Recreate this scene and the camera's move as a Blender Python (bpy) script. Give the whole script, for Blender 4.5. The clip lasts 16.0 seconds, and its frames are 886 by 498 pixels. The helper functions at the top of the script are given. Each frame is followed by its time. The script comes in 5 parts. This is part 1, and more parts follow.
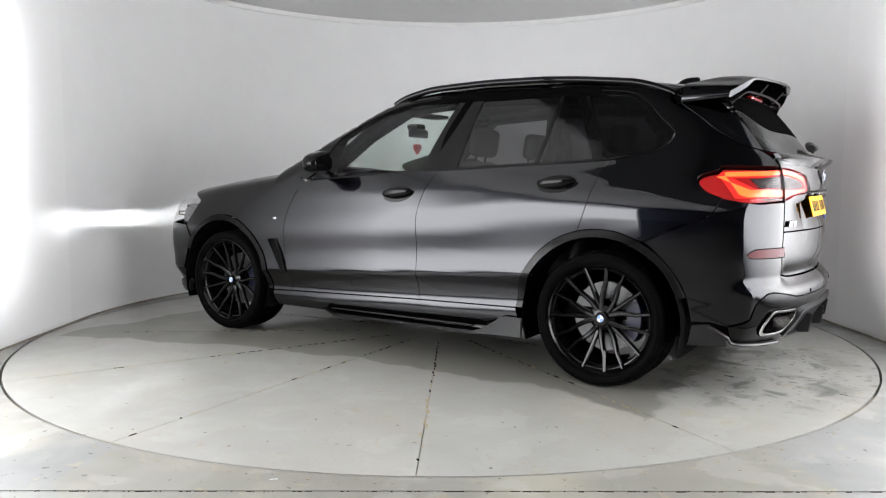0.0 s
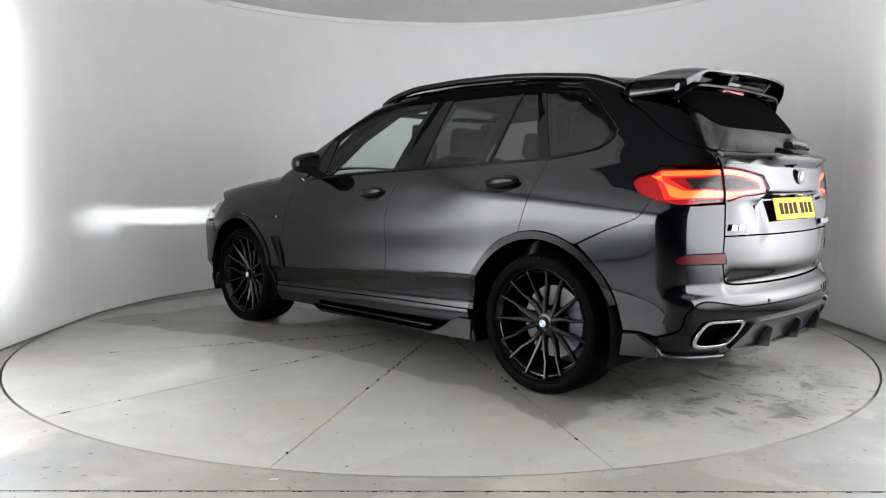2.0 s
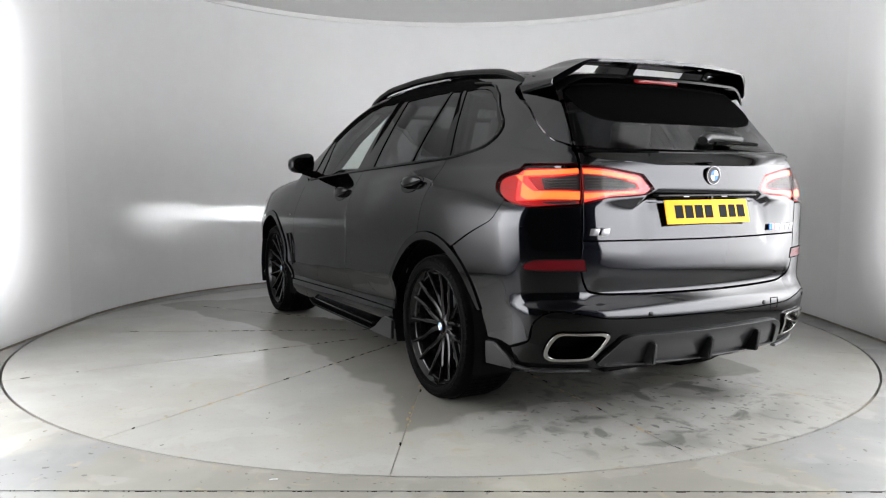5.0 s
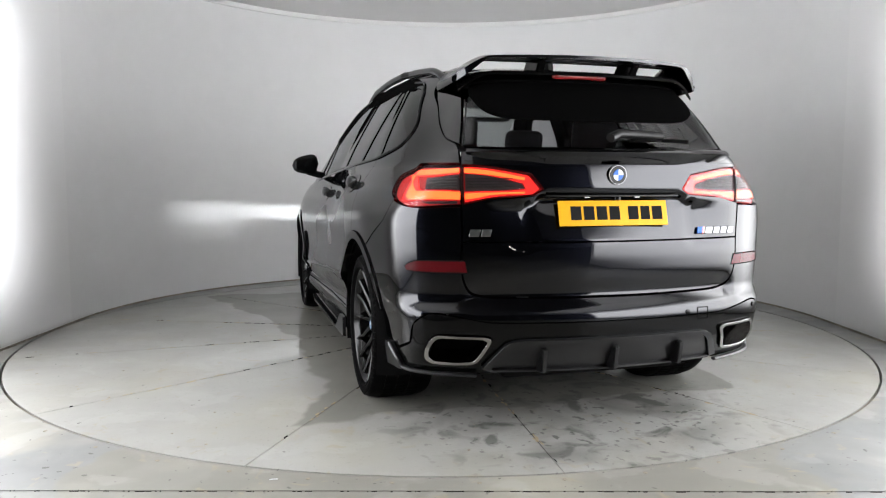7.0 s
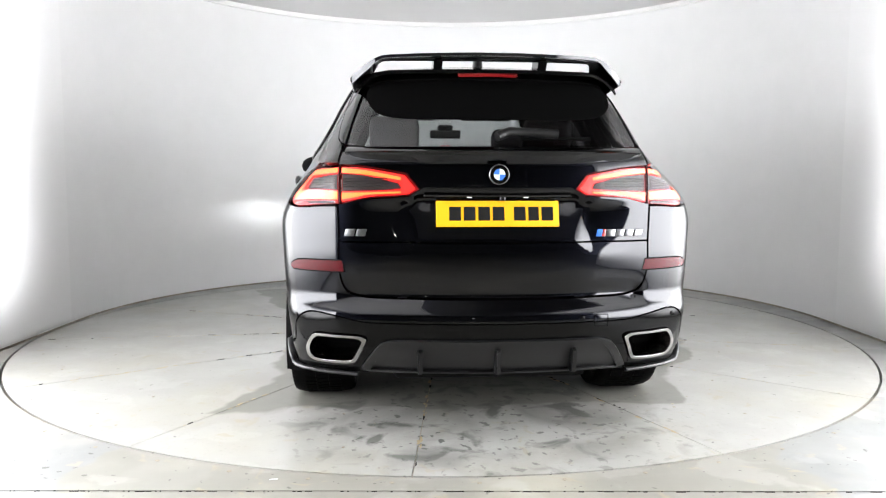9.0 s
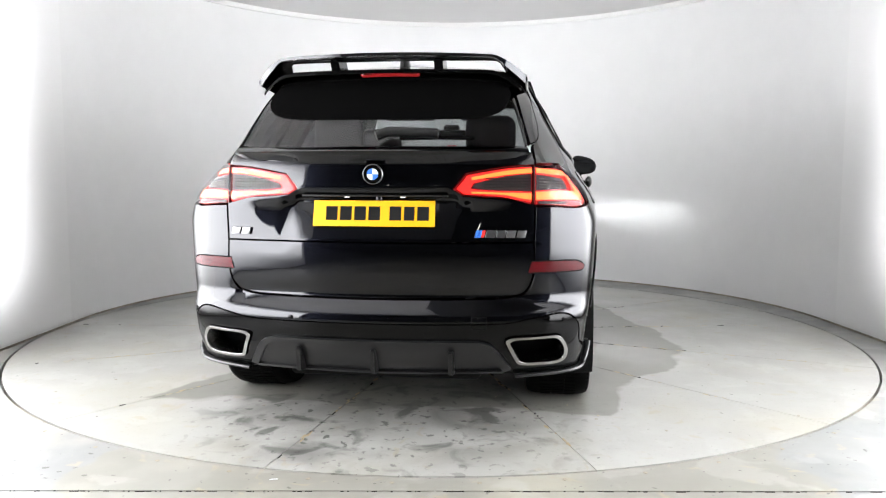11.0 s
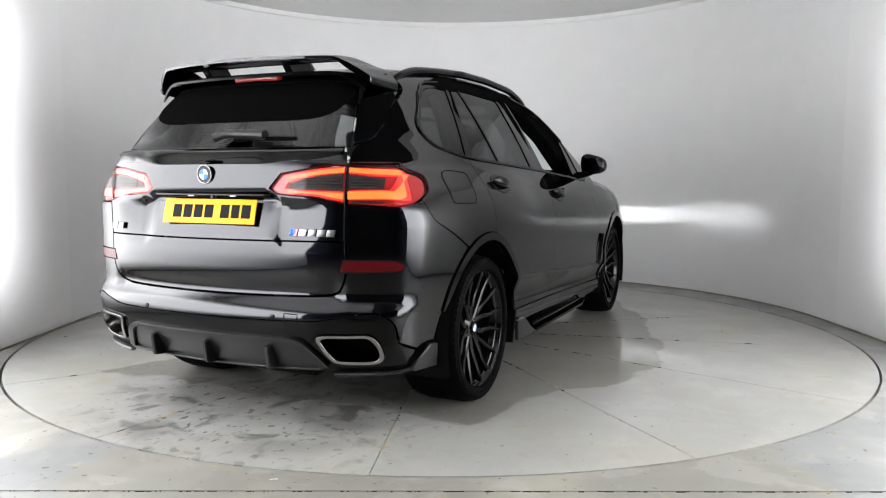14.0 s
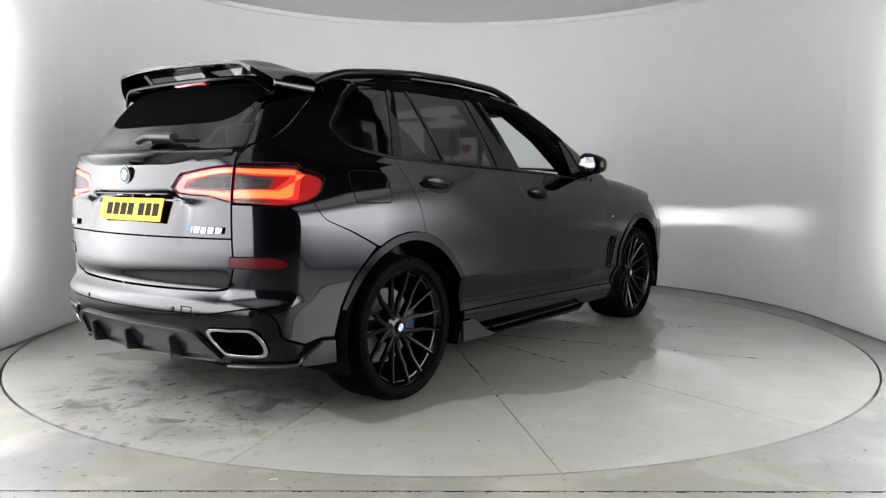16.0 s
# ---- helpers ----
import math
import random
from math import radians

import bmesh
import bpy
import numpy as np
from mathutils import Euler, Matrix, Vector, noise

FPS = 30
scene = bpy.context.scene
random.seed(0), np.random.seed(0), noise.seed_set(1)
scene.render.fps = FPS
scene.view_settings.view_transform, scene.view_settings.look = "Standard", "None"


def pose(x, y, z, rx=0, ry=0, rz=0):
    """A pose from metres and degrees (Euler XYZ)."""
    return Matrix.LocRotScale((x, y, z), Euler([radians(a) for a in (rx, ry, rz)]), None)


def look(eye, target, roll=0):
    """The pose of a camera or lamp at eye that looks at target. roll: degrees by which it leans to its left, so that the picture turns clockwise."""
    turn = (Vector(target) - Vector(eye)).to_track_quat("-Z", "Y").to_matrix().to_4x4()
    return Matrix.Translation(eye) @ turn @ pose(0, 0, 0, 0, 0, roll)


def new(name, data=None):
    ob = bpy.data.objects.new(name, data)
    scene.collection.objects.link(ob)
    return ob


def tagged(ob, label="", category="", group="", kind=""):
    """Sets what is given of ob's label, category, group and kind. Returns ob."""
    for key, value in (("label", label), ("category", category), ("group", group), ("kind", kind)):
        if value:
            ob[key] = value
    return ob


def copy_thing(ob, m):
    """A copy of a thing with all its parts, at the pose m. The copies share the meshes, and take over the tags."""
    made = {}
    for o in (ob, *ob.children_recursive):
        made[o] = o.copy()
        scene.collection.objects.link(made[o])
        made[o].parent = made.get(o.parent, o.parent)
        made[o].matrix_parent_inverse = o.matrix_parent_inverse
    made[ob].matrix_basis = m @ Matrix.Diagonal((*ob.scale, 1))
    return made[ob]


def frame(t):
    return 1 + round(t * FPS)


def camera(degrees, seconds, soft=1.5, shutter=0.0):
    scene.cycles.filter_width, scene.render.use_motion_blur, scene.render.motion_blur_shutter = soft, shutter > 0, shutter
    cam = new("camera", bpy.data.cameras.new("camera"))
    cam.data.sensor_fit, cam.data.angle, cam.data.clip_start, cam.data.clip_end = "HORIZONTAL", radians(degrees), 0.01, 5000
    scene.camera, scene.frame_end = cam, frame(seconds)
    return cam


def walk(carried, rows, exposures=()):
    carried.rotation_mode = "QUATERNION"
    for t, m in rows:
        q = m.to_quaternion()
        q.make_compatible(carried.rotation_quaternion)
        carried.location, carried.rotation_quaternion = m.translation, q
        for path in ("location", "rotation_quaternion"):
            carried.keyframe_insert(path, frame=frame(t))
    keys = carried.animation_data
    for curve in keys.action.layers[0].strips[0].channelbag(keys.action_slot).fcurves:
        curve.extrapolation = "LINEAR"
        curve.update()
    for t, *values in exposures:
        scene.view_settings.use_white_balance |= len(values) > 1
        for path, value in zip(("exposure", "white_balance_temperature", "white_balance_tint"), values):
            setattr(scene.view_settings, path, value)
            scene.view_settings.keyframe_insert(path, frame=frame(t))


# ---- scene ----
cam = camera(60.32, 16.0, soft=1.2)
EYE, AIM = (0.0, -5.742, 1.131), (0.0104, -0.762, 0.6825)
walk(cam, [(0, look(EYE, AIM, 0.117)), (16, look(EYE, AIM, 0.117))],
     exposures=[(0, 0.40), (2.5, 0.31), (3.5, 0.45), (4, 0.52), (4.6, 0.46), (6.5, 0.32), (7, 0.34), (7.5, 0.48), (8, 0.68), (9, 1.04), (10, 1.03), (11.5, 0.97), (12.2, 1.06), (13.5, 0.72), (14.2, 0.36), (15.5, 0.27), (16, 0.29)])

# ---- world and light ----
world = bpy.data.worlds.new("hall_gloom")
scene.world = world
world.use_nodes = True
world.node_tree.nodes["Background"].inputs["Color"].default_value = (0.5, 0.55, 0.6, 1)
world.node_tree.nodes["Background"].inputs["Strength"].default_value = 0.02
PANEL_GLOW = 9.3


# ---- materials ----
def mat(name, base, rough=0.5, metal=0.0, vary=0.0, size=8.0, bump=0.0, bump_size=60.0, spec=0.5, coat=0.0,
        emit=None, strength=0.0, tint=None, rough_vary=0.0, coat_ior=1.5):
    """Principled material: colour mottled between base and tint at two scales, fine bump, uneven gloss."""
    m = bpy.data.materials.new(name)
    m.use_nodes = True
    nt = m.node_tree
    b = nt.nodes["Principled BSDF"]
    b.inputs["Base Color"].default_value = (*base, 1)
    b.inputs["Roughness"].default_value = rough
    b.inputs["Metallic"].default_value = metal
    b.inputs["Specular IOR Level"].default_value = spec
    b.inputs["Coat Weight"].default_value = coat
    b.inputs["Coat Roughness"].default_value = 0.03
    b.inputs["Coat IOR"].default_value = coat_ior
    if emit:
        b.inputs["Emission Color"].default_value = (*emit, 1)
        b.inputs["Emission Strength"].default_value = strength
    co = nt.nodes.new("ShaderNodeTexCoord").outputs["Object"]
    if vary or rough_vary:
        n1, n2 = nt.nodes.new("ShaderNodeTexNoise"), nt.nodes.new("ShaderNodeTexNoise")
        for n, s in ((n1, size * 0.15), (n2, size)):
            n.inputs["Scale"].default_value, n.inputs["Detail"].default_value = s, 6
            nt.links.new(co, n.inputs["Vector"])
        mixv = nt.nodes.new("ShaderNodeMath")
        mixv.operation = "MULTIPLY_ADD"
        nt.links.new(n1.outputs["Fac"], mixv.inputs[0])
        mixv.inputs[1].default_value = 0.6
        half = nt.nodes.new("ShaderNodeMath")
        half.operation = "MULTIPLY"
        half.inputs[1].default_value = 0.4
        nt.links.new(n2.outputs["Fac"], half.inputs[0])
        nt.links.new(half.outputs[0], mixv.inputs[2])
        fac = nt.nodes.new("ShaderNodeMapRange")
        fac.inputs["From Min"].default_value, fac.inputs["From Max"].default_value = 0.3, 0.7
        nt.links.new(mixv.outputs[0], fac.inputs["Value"])
        if vary:
            mx = nt.nodes.new("ShaderNodeMix")
            mx.data_type = "RGBA"
            other = tint or tuple(c * (1 - vary) for c in base)
            mx.inputs["A"].default_value, mx.inputs["B"].default_value = (*base, 1), (*other, 1)
            nt.links.new(fac.outputs["Result"], mx.inputs["Factor"])
            nt.links.new(mx.outputs["Result"], b.inputs["Base Color"])
        if rough_vary:
            rr = nt.nodes.new("ShaderNodeMapRange")
            rr.inputs["To Min"].default_value, rr.inputs["To Max"].default_value = rough - rough_vary, rough + rough_vary
            nt.links.new(fac.outputs["Result"], rr.inputs["Value"])
            nt.links.new(rr.outputs["Result"], b.inputs["Roughness"])
    if bump:
        n3, bp = nt.nodes.new("ShaderNodeTexNoise"), nt.nodes.new("ShaderNodeBump")
        n3.inputs["Scale"].default_value, n3.inputs["Detail"].default_value = bump_size, 4
        bp.inputs["Strength"].default_value, bp.inputs["Distance"].default_value = bump, 0.01
        nt.links.new(co, n3.inputs["Vector"])
        nt.links.new(n3.outputs["Fac"], bp.inputs["Height"])
        nt.links.new(bp.outputs["Normal"], b.inputs["Normal"])
    return m


def glass(name, colour, rough=0.0, base=0.04, edge=0.9):
    """Thin tinted pane: lets light straight through by its colour and mirrors by Fresnel gloss."""
    m = bpy.data.materials.new(name)
    m.use_nodes = True
    nt = m.node_tree
    nt.nodes.remove(nt.nodes["Principled BSDF"])
    tr, gl, mx, lw = (nt.nodes.new("ShaderNode" + k) for k in ("BsdfTransparent", "BsdfGlossy", "MixShader", "LayerWeight"))
    tr.inputs["Color"].default_value = (*colour, 1)
    gl.inputs["Roughness"].default_value = rough
    lw.inputs["Blend"].default_value = 0.5
    pw, ma = nt.nodes.new("ShaderNodeMath"), nt.nodes.new("ShaderNodeMath")
    pw.operation, ma.operation = "POWER", "MULTIPLY_ADD"
    pw.inputs[1].default_value = 5.0
    ma.inputs[1].default_value, ma.inputs[2].default_value = edge, base
    nt.links.new(lw.outputs["Facing"], pw.inputs[0])
    nt.links.new(pw.outputs[0], ma.inputs[0])
    nt.links.new(ma.outputs[0], mx.inputs[0])
    nt.links.new(tr.outputs[0], mx.inputs[1])
    nt.links.new(gl.outputs[0], mx.inputs[2])
    nt.links.new(mx.outputs[0], nt.nodes["Material Output"].inputs["Surface"])
    return m


WALL = mat("white_wall_paint", (0.80, 0.80, 0.80), 0.75, vary=0.06, size=5, bump=0.03, bump_size=140)
CEIL = mat("white_ceiling_paint", (0.74, 0.735, 0.73), 0.8, vary=0.05, size=3)
TRIMW = mat("white_gloss_trim", (0.8, 0.8, 0.79), 0.35, vary=0.04, size=6)
GREYC = mat("grey_hall_ceiling", (0.45, 0.45, 0.46), 0.8, vary=0.2, size=2)
DARK = mat("dark_hall_paint", (0.03, 0.03, 0.032), 0.7, vary=0.3, size=3)
def worn(m, spots, damp=None, chip=(0.05, 0.045, 0.04), bare=False):
    """Adds chipped specks, brownish scuffs and, round damp = (x, y, radius), dark drips to a floor material."""
    nt = m.node_tree
    b = nt.nodes["Principled BSDF"]
    co = nt.nodes["Texture Coordinate"].outputs["Object"]
    last = b.inputs["Base Color"].links[0].from_socket

    def layer(scale, lo, hi, colour, amount, detail=3.0, region=None, distort=0.0):
        nonlocal last
        n, mr, mx = nt.nodes.new("ShaderNodeTexNoise"), nt.nodes.new("ShaderNodeMapRange"), nt.nodes.new("ShaderNodeMix")
        n.inputs["Scale"].default_value, n.inputs["Detail"].default_value, n.inputs["Distortion"].default_value = scale, detail, distort
        nt.links.new(co, n.inputs["Vector"])
        nt.links.new(n.outputs["Fac"], mr.inputs["Value"])
        for k, v in zip(("From Min", "From Max", "To Max"), (lo, hi, amount)):
            mr.inputs[k].default_value = v
        fac = mr.outputs["Result"]
        if region:
            d, fall, mul = nt.nodes.new("ShaderNodeVectorMath"), nt.nodes.new("ShaderNodeMapRange"), nt.nodes.new("ShaderNodeMath")
            d.operation, mul.operation = "DISTANCE", "MULTIPLY"
            d.inputs[1].default_value = (region[0], region[1], 0)
            nt.links.new(co, d.inputs[0])
            nt.links.new(d.outputs["Value"], fall.inputs["Value"])
            fall.interpolation_type = "SMOOTHSTEP"
            for k, v in zip(("From Min", "From Max", "To Min", "To Max"), (region[2] * 0.35, region[2], 1.0, 0.0)):
                fall.inputs[k].default_value = v
            nt.links.new(fall.outputs["Result"], mul.inputs[0])
            nt.links.new(fac, mul.inputs[1])
            fac = mul.outputs[0]
        mx.data_type = "RGBA"
        mx.inputs["B"].default_value = (*colour, 1)
        nt.links.new(fac, mx.inputs["Factor"])
        nt.links.new(last, mx.inputs["A"])
        last = mx.outputs["Result"]

    def dark_sheet():
        """A darker sheet under and round the parked car, with a wandering edge."""
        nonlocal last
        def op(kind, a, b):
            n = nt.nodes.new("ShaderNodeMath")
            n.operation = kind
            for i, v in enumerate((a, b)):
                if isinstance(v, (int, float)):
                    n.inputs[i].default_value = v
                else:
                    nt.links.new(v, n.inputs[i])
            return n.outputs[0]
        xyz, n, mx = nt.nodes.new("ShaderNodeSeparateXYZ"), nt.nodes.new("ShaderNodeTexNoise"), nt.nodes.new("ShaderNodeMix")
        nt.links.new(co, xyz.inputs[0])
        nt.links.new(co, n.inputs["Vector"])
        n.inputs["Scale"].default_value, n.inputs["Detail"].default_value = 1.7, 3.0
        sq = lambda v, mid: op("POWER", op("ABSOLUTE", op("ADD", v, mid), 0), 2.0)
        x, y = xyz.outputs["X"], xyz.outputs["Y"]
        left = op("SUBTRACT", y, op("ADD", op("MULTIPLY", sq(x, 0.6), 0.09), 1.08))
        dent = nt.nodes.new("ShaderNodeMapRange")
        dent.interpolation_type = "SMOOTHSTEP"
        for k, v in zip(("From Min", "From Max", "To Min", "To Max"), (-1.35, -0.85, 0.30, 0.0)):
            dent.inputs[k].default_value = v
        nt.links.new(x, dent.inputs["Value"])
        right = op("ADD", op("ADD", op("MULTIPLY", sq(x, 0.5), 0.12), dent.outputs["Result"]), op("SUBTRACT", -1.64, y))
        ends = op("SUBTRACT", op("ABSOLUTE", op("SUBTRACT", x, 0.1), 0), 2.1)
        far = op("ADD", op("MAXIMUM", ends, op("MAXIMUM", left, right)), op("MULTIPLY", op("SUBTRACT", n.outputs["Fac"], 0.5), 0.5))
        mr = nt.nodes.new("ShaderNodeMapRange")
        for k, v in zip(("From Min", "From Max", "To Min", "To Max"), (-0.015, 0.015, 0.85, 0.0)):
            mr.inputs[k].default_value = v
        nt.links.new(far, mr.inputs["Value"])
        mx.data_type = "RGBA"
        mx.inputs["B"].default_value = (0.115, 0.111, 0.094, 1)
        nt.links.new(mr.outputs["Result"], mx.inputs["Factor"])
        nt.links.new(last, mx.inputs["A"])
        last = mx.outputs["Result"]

    def bare_strip():
        """A strip before the table where the paint has worn off to tan."""
        nonlocal last
        xyz, n, mx, mr = (nt.nodes.new("ShaderNode" + k) for k in ("SeparateXYZ", "TexNoise", "Mix", "MapRange"))
        nt.links.new(co, xyz.inputs[0])
        nt.links.new(co, n.inputs["Vector"])
        n.inputs["Scale"].default_value, n.inputs["Detail"].default_value = 2.3, 5.0
        ab, off, ns, ad = (nt.nodes.new("ShaderNodeMath") for _ in range(4))
        off.operation, ab.operation, ns.operation, ad.operation = "SUBTRACT", "ABSOLUTE", "MULTIPLY", "ADD"
        off.inputs[1].default_value, ns.inputs[1].default_value = 0.06, 0.7
        nt.links.new(xyz.outputs["X"], off.inputs[0])
        nt.links.new(off.outputs[0], ab.inputs[0])
        nt.links.new(n.outputs["Fac"], ns.inputs[0])
        nt.links.new(ab.outputs[0], ad.inputs[0])
        nt.links.new(ns.outputs[0], ad.inputs[1])
        for k, v in zip(("From Min", "From Max", "To Min", "To Max"), (1.76, 1.80, 0.85, 0.0)):
            mr.inputs[k].default_value = v
        nt.links.new(ad.outputs[0], mr.inputs["Value"])
        mx.data_type = "RGBA"
        mx.inputs["B"].default_value = (0.165, 0.158, 0.135, 1)
        nt.links.new(mr.outputs["Result"], mx.inputs["Factor"])
        nt.links.new(last, mx.inputs["A"])
        last = mx.outputs["Result"]

    if bare:
        bare_strip()
    layer(1.3, 0.50, 0.66, (0.27, 0.255, 0.21), 0.6, 6)
    layer(3.7, 0.55, 0.60, (0.43, 0.425, 0.41), 0.12, 8, distort=0.4)
    layer(9.0, 0.62, 0.70, (0.25, 0.21, 0.14), 0.5, 6, distort=0.8)
    layer(42.0, 0.60, 0.72, (0.16, 0.15, 0.13), 0.35, 8, distort=0.3)
    layer(0.9, 0.52, 0.58, (0.24, 0.235, 0.22), 0.22, 10, distort=1.2)
    layer(26.0, spots, spots + 0.02, chip, 0.8, 2)
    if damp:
        dark_sheet()
        layer(2.2, 0.46, 0.66, (0.09, 0.088, 0.079), 0.7, 6, damp, 0.6)
        layer(5.5, 0.54, 0.66, (0.045, 0.043, 0.039), 0.92, 5, damp, 0.7)
        layer(17.0, 0.61, 0.66, (0.035, 0.033, 0.03), 0.85, 3, damp, 0.3)
    nt.links.new(last, b.inputs["Base Color"])
    return m


FLOOR = worn(mat("painted_concrete_floor", (0.168, 0.170, 0.167), 0.55, vary=0.2, size=4, bump=0.02, bump_size=30, rough_vary=0.1, coat=0.25), 0.69, bare=True)
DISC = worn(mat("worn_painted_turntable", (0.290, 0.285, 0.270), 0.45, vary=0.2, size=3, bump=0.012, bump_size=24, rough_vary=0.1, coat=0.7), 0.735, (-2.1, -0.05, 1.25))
for floor_mat in (FLOOR, DISC):
    floor_mat.node_tree.nodes["Principled BSDF"].inputs["Coat Roughness"].default_value = 0.05
PAINT = mat("black_metallic_paint", (0.0035, 0.0038, 0.0056), 0.28, 1.0, coat=1.0, coat_ior=1.42)
PAINT.node_tree.nodes["Principled BSDF"].inputs["Specular Tint"].default_value = (0.03, 0.03, 0.035, 1)
PIANO = mat("gloss_black_trim", (0.002, 0.002, 0.002), 0.05, spec=0.15)
SATIN = mat("dark_grey_satin_trim", (0.007, 0.007, 0.0075), 0.28, spec=0.35, vary=0.2, size=60, bump=0.02, bump_size=500)
RUBBER = mat("tyre_rubber", (0.0025, 0.0025, 0.0025), 0.5, spec=0.012, vary=0.3, size=30, bump=0.1, bump_size=200)
RIMB = mat("gloss_black_alloy", (0.002, 0.002, 0.002), 0.05, spec=0.22)
STEEL = mat("brake_disc_steel", (0.10, 0.10, 0.10), 0.4, 1.0, vary=0.2, size=40)
BLUEC = mat("blue_caliper_paint", (0.003, 0.005, 0.025), 0.35)
CHROME = mat("chrome", (0.42, 0.42, 0.42), 0.18, 1.0)
BADGEM = mat("dull_badge_metal", (0.16, 0.16, 0.165), 0.3, 1.0)
TIPC = mat("brushed_dark_chrome", (0.30, 0.295, 0.29), 0.13, 1.0, vary=0.2, size=30)
BLACKP = mat("black_plastic", (0.008, 0.008, 0.008), 0.4, spec=0.25, vary=0.3, size=40, bump=0.05, bump_size=300)
LINING = mat("grey_headlining", (0.03, 0.03, 0.03), 0.9, vary=0.15, size=50)
LEATHER = mat("black_leather", (0.018, 0.017, 0.017), 0.45, vary=0.3, size=30, bump=0.15, bump_size=120)
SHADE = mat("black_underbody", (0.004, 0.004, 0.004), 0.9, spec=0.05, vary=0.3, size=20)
REDREF = mat("red_reflector", (0.06, 0.002, 0.004), 0.2, spec=0.18, vary=0.3, size=200)
# Deep red housing; its weak glow paints in spill from the light guides.
LAMPBACK = mat("red_spill_glow_housing", (0.20, 0.008, 0.008), 0.3, spec=0.2, emit=(1.0, 0.03, 0.035), strength=0.13)
LAMPGREY = mat("ribbed_grey_lamp_insert", (0.028, 0.023, 0.024), 0.3, spec=0.2)
LED = mat("red_light_guide", (0.5, 0.01, 0.01), 0.3, emit=(1.0, 0.018, 0.012), strength=0.95)
LEDCORE = mat("bright_light_guide", (0.5, 0.05, 0.02), 0.3, emit=(1.0, 0.10, 0.014), strength=2.2)
BRAKE = mat("dim_brake_light_lens", (0.16, 0.006, 0.008), 0.2, emit=(1.0, 0.05, 0.04), strength=0.05, coat=1.0)
YELLOW = mat("yellow_reflective_plate", (0.68, 0.325, 0.007), 0.5, spec=0.15, vary=0.03, size=30)
INK = mat("black_plate_ink", (0.01, 0.01, 0.01), 0.6, spec=0.03)
BADGEW = mat("white_enamel", (0.5, 0.51, 0.53), 0.3, spec=0.2)
HUBB = mat("pale_blue_enamel", (0.16, 0.26, 0.46), 0.3, spec=0.2)
BADGEB = mat("blue_enamel", (0.03, 0.12, 0.45), 0.3, spec=0.2)
REDEN = mat("red_enamel", (0.5, 0.02, 0.02), 0.2, coat=1.0)
HEART = mat("red_felt", (0.45, 0.04, 0.04), 0.8)
CLEARG = glass("clear_green_glass", (0.84, 0.90, 0.87))
TINTG = glass("privacy_glass", (0.11, 0.11, 0.115))
QUARTG = glass("dark_quarter_glass", (0.07, 0.07, 0.072))
REARG = glass("rear_privacy_glass", (0.30, 0.30, 0.31))
LENSG = glass("clear_lamp_lens", (0.95, 0.93, 0.93), base=0.012, edge=0.35)
MIRR = mat("mirror_silver", (0.5, 0.51, 0.52), 0.03, 1.0)
BEAM = mat("headlamp_emitter", (1, 1, 1), 0.3, emit=(0.95, 0.98, 1.0), strength=7000.0)
HLENS = mat("headlamp_lens_optics", (0.5, 0.5, 0.52), 0.1, coat=1.0, vary=0.3, size=40)
HALLGLOW = mat("hall_lamp_glow", (0.8, 0.8, 0.8), 0.4, emit=(1.0, 0.97, 0.9), strength=40.0)
RUST = mat("rust_stain", (0.24, 0.17, 0.085), 0.8, vary=0.5, size=60, tint=(0.30, 0.25, 0.17))
JOINT = mat("dirty_joint", (0.10, 0.085, 0.06), 0.7, vary=0.7, size=25, tint=(0.34, 0.30, 0.24))
MATTBLK = mat("matt_black_finish", (0.002, 0.002, 0.002), 0.6, spec=0.0)
HLAMPG = glass("headlamp_cover", (0.97, 0.97, 0.97), base=0.03)

# ---- mesh helpers ----
def mesh_of(name, verts, faces, normals=None, smooth=True):
    me = bpy.data.meshes.new(name)
    me.from_pydata([tuple(map(float, p)) for p in verts], [], [tuple(map(int, f)) for f in faces])
    me.polygons.foreach_set("use_smooth", [smooth] * len(me.polygons))
    if normals is not None:
        me.normals_split_custom_set_from_vertices([tuple(map(float, n)) for n in normals])
    return me


def put(name, me, material, parent=None, label="", m=None):
    ob = new(name, me)
    if me and material and not me.materials:
        me.materials.append(material)
    ob.parent = parent
    if m is not None:
        ob.matrix_basis = m
    if label:
        tagged(ob, label)
    return ob


def part(name, bm, material, parent, label="", m=None, smooth=40.0):
    """Links a bmesh as one mesh object under a thing or a part."""
    me = bpy.data.meshes.new(name)
    bm.normal_update()
    for e in bm.edges:
        if len(e.link_faces) == 2 and e.calc_face_angle(0) > radians(smooth):
            e.smooth = False
    for f in bm.faces:
        f.smooth = True
    bm.to_mesh(me)
    bm.free()
    return put(name, me, material, parent, label, m)


def box(bm, x0, x1, y0, y1, z0, z1, bevel=0.0, m=None):
    vs = [bm.verts.new((x, y, z)) for x in (x0, x1) for y in (y0, y1) for z in (z0, z1)]
    fs = [bm.faces.new([vs[i] for i in q]) for q in
          ((0, 1, 3, 2), (4, 6, 7, 5), (0, 4, 5, 1), (2, 3, 7, 6), (0, 2, 6, 4), (1, 5, 7, 3))]
    if bevel:
        es = list({e for f in fs for e in f.edges})
        got = bmesh.ops.bevel(bm, geom=es, offset=bevel, segments=3, profile=0.5, affect="EDGES")
        vs = list({v for f in got["faces"] for v in f.verts} | {v for v in vs if v.is_valid})
    if m is not None:
        bmesh.ops.transform(bm, matrix=m, verts=vs)
    return bm


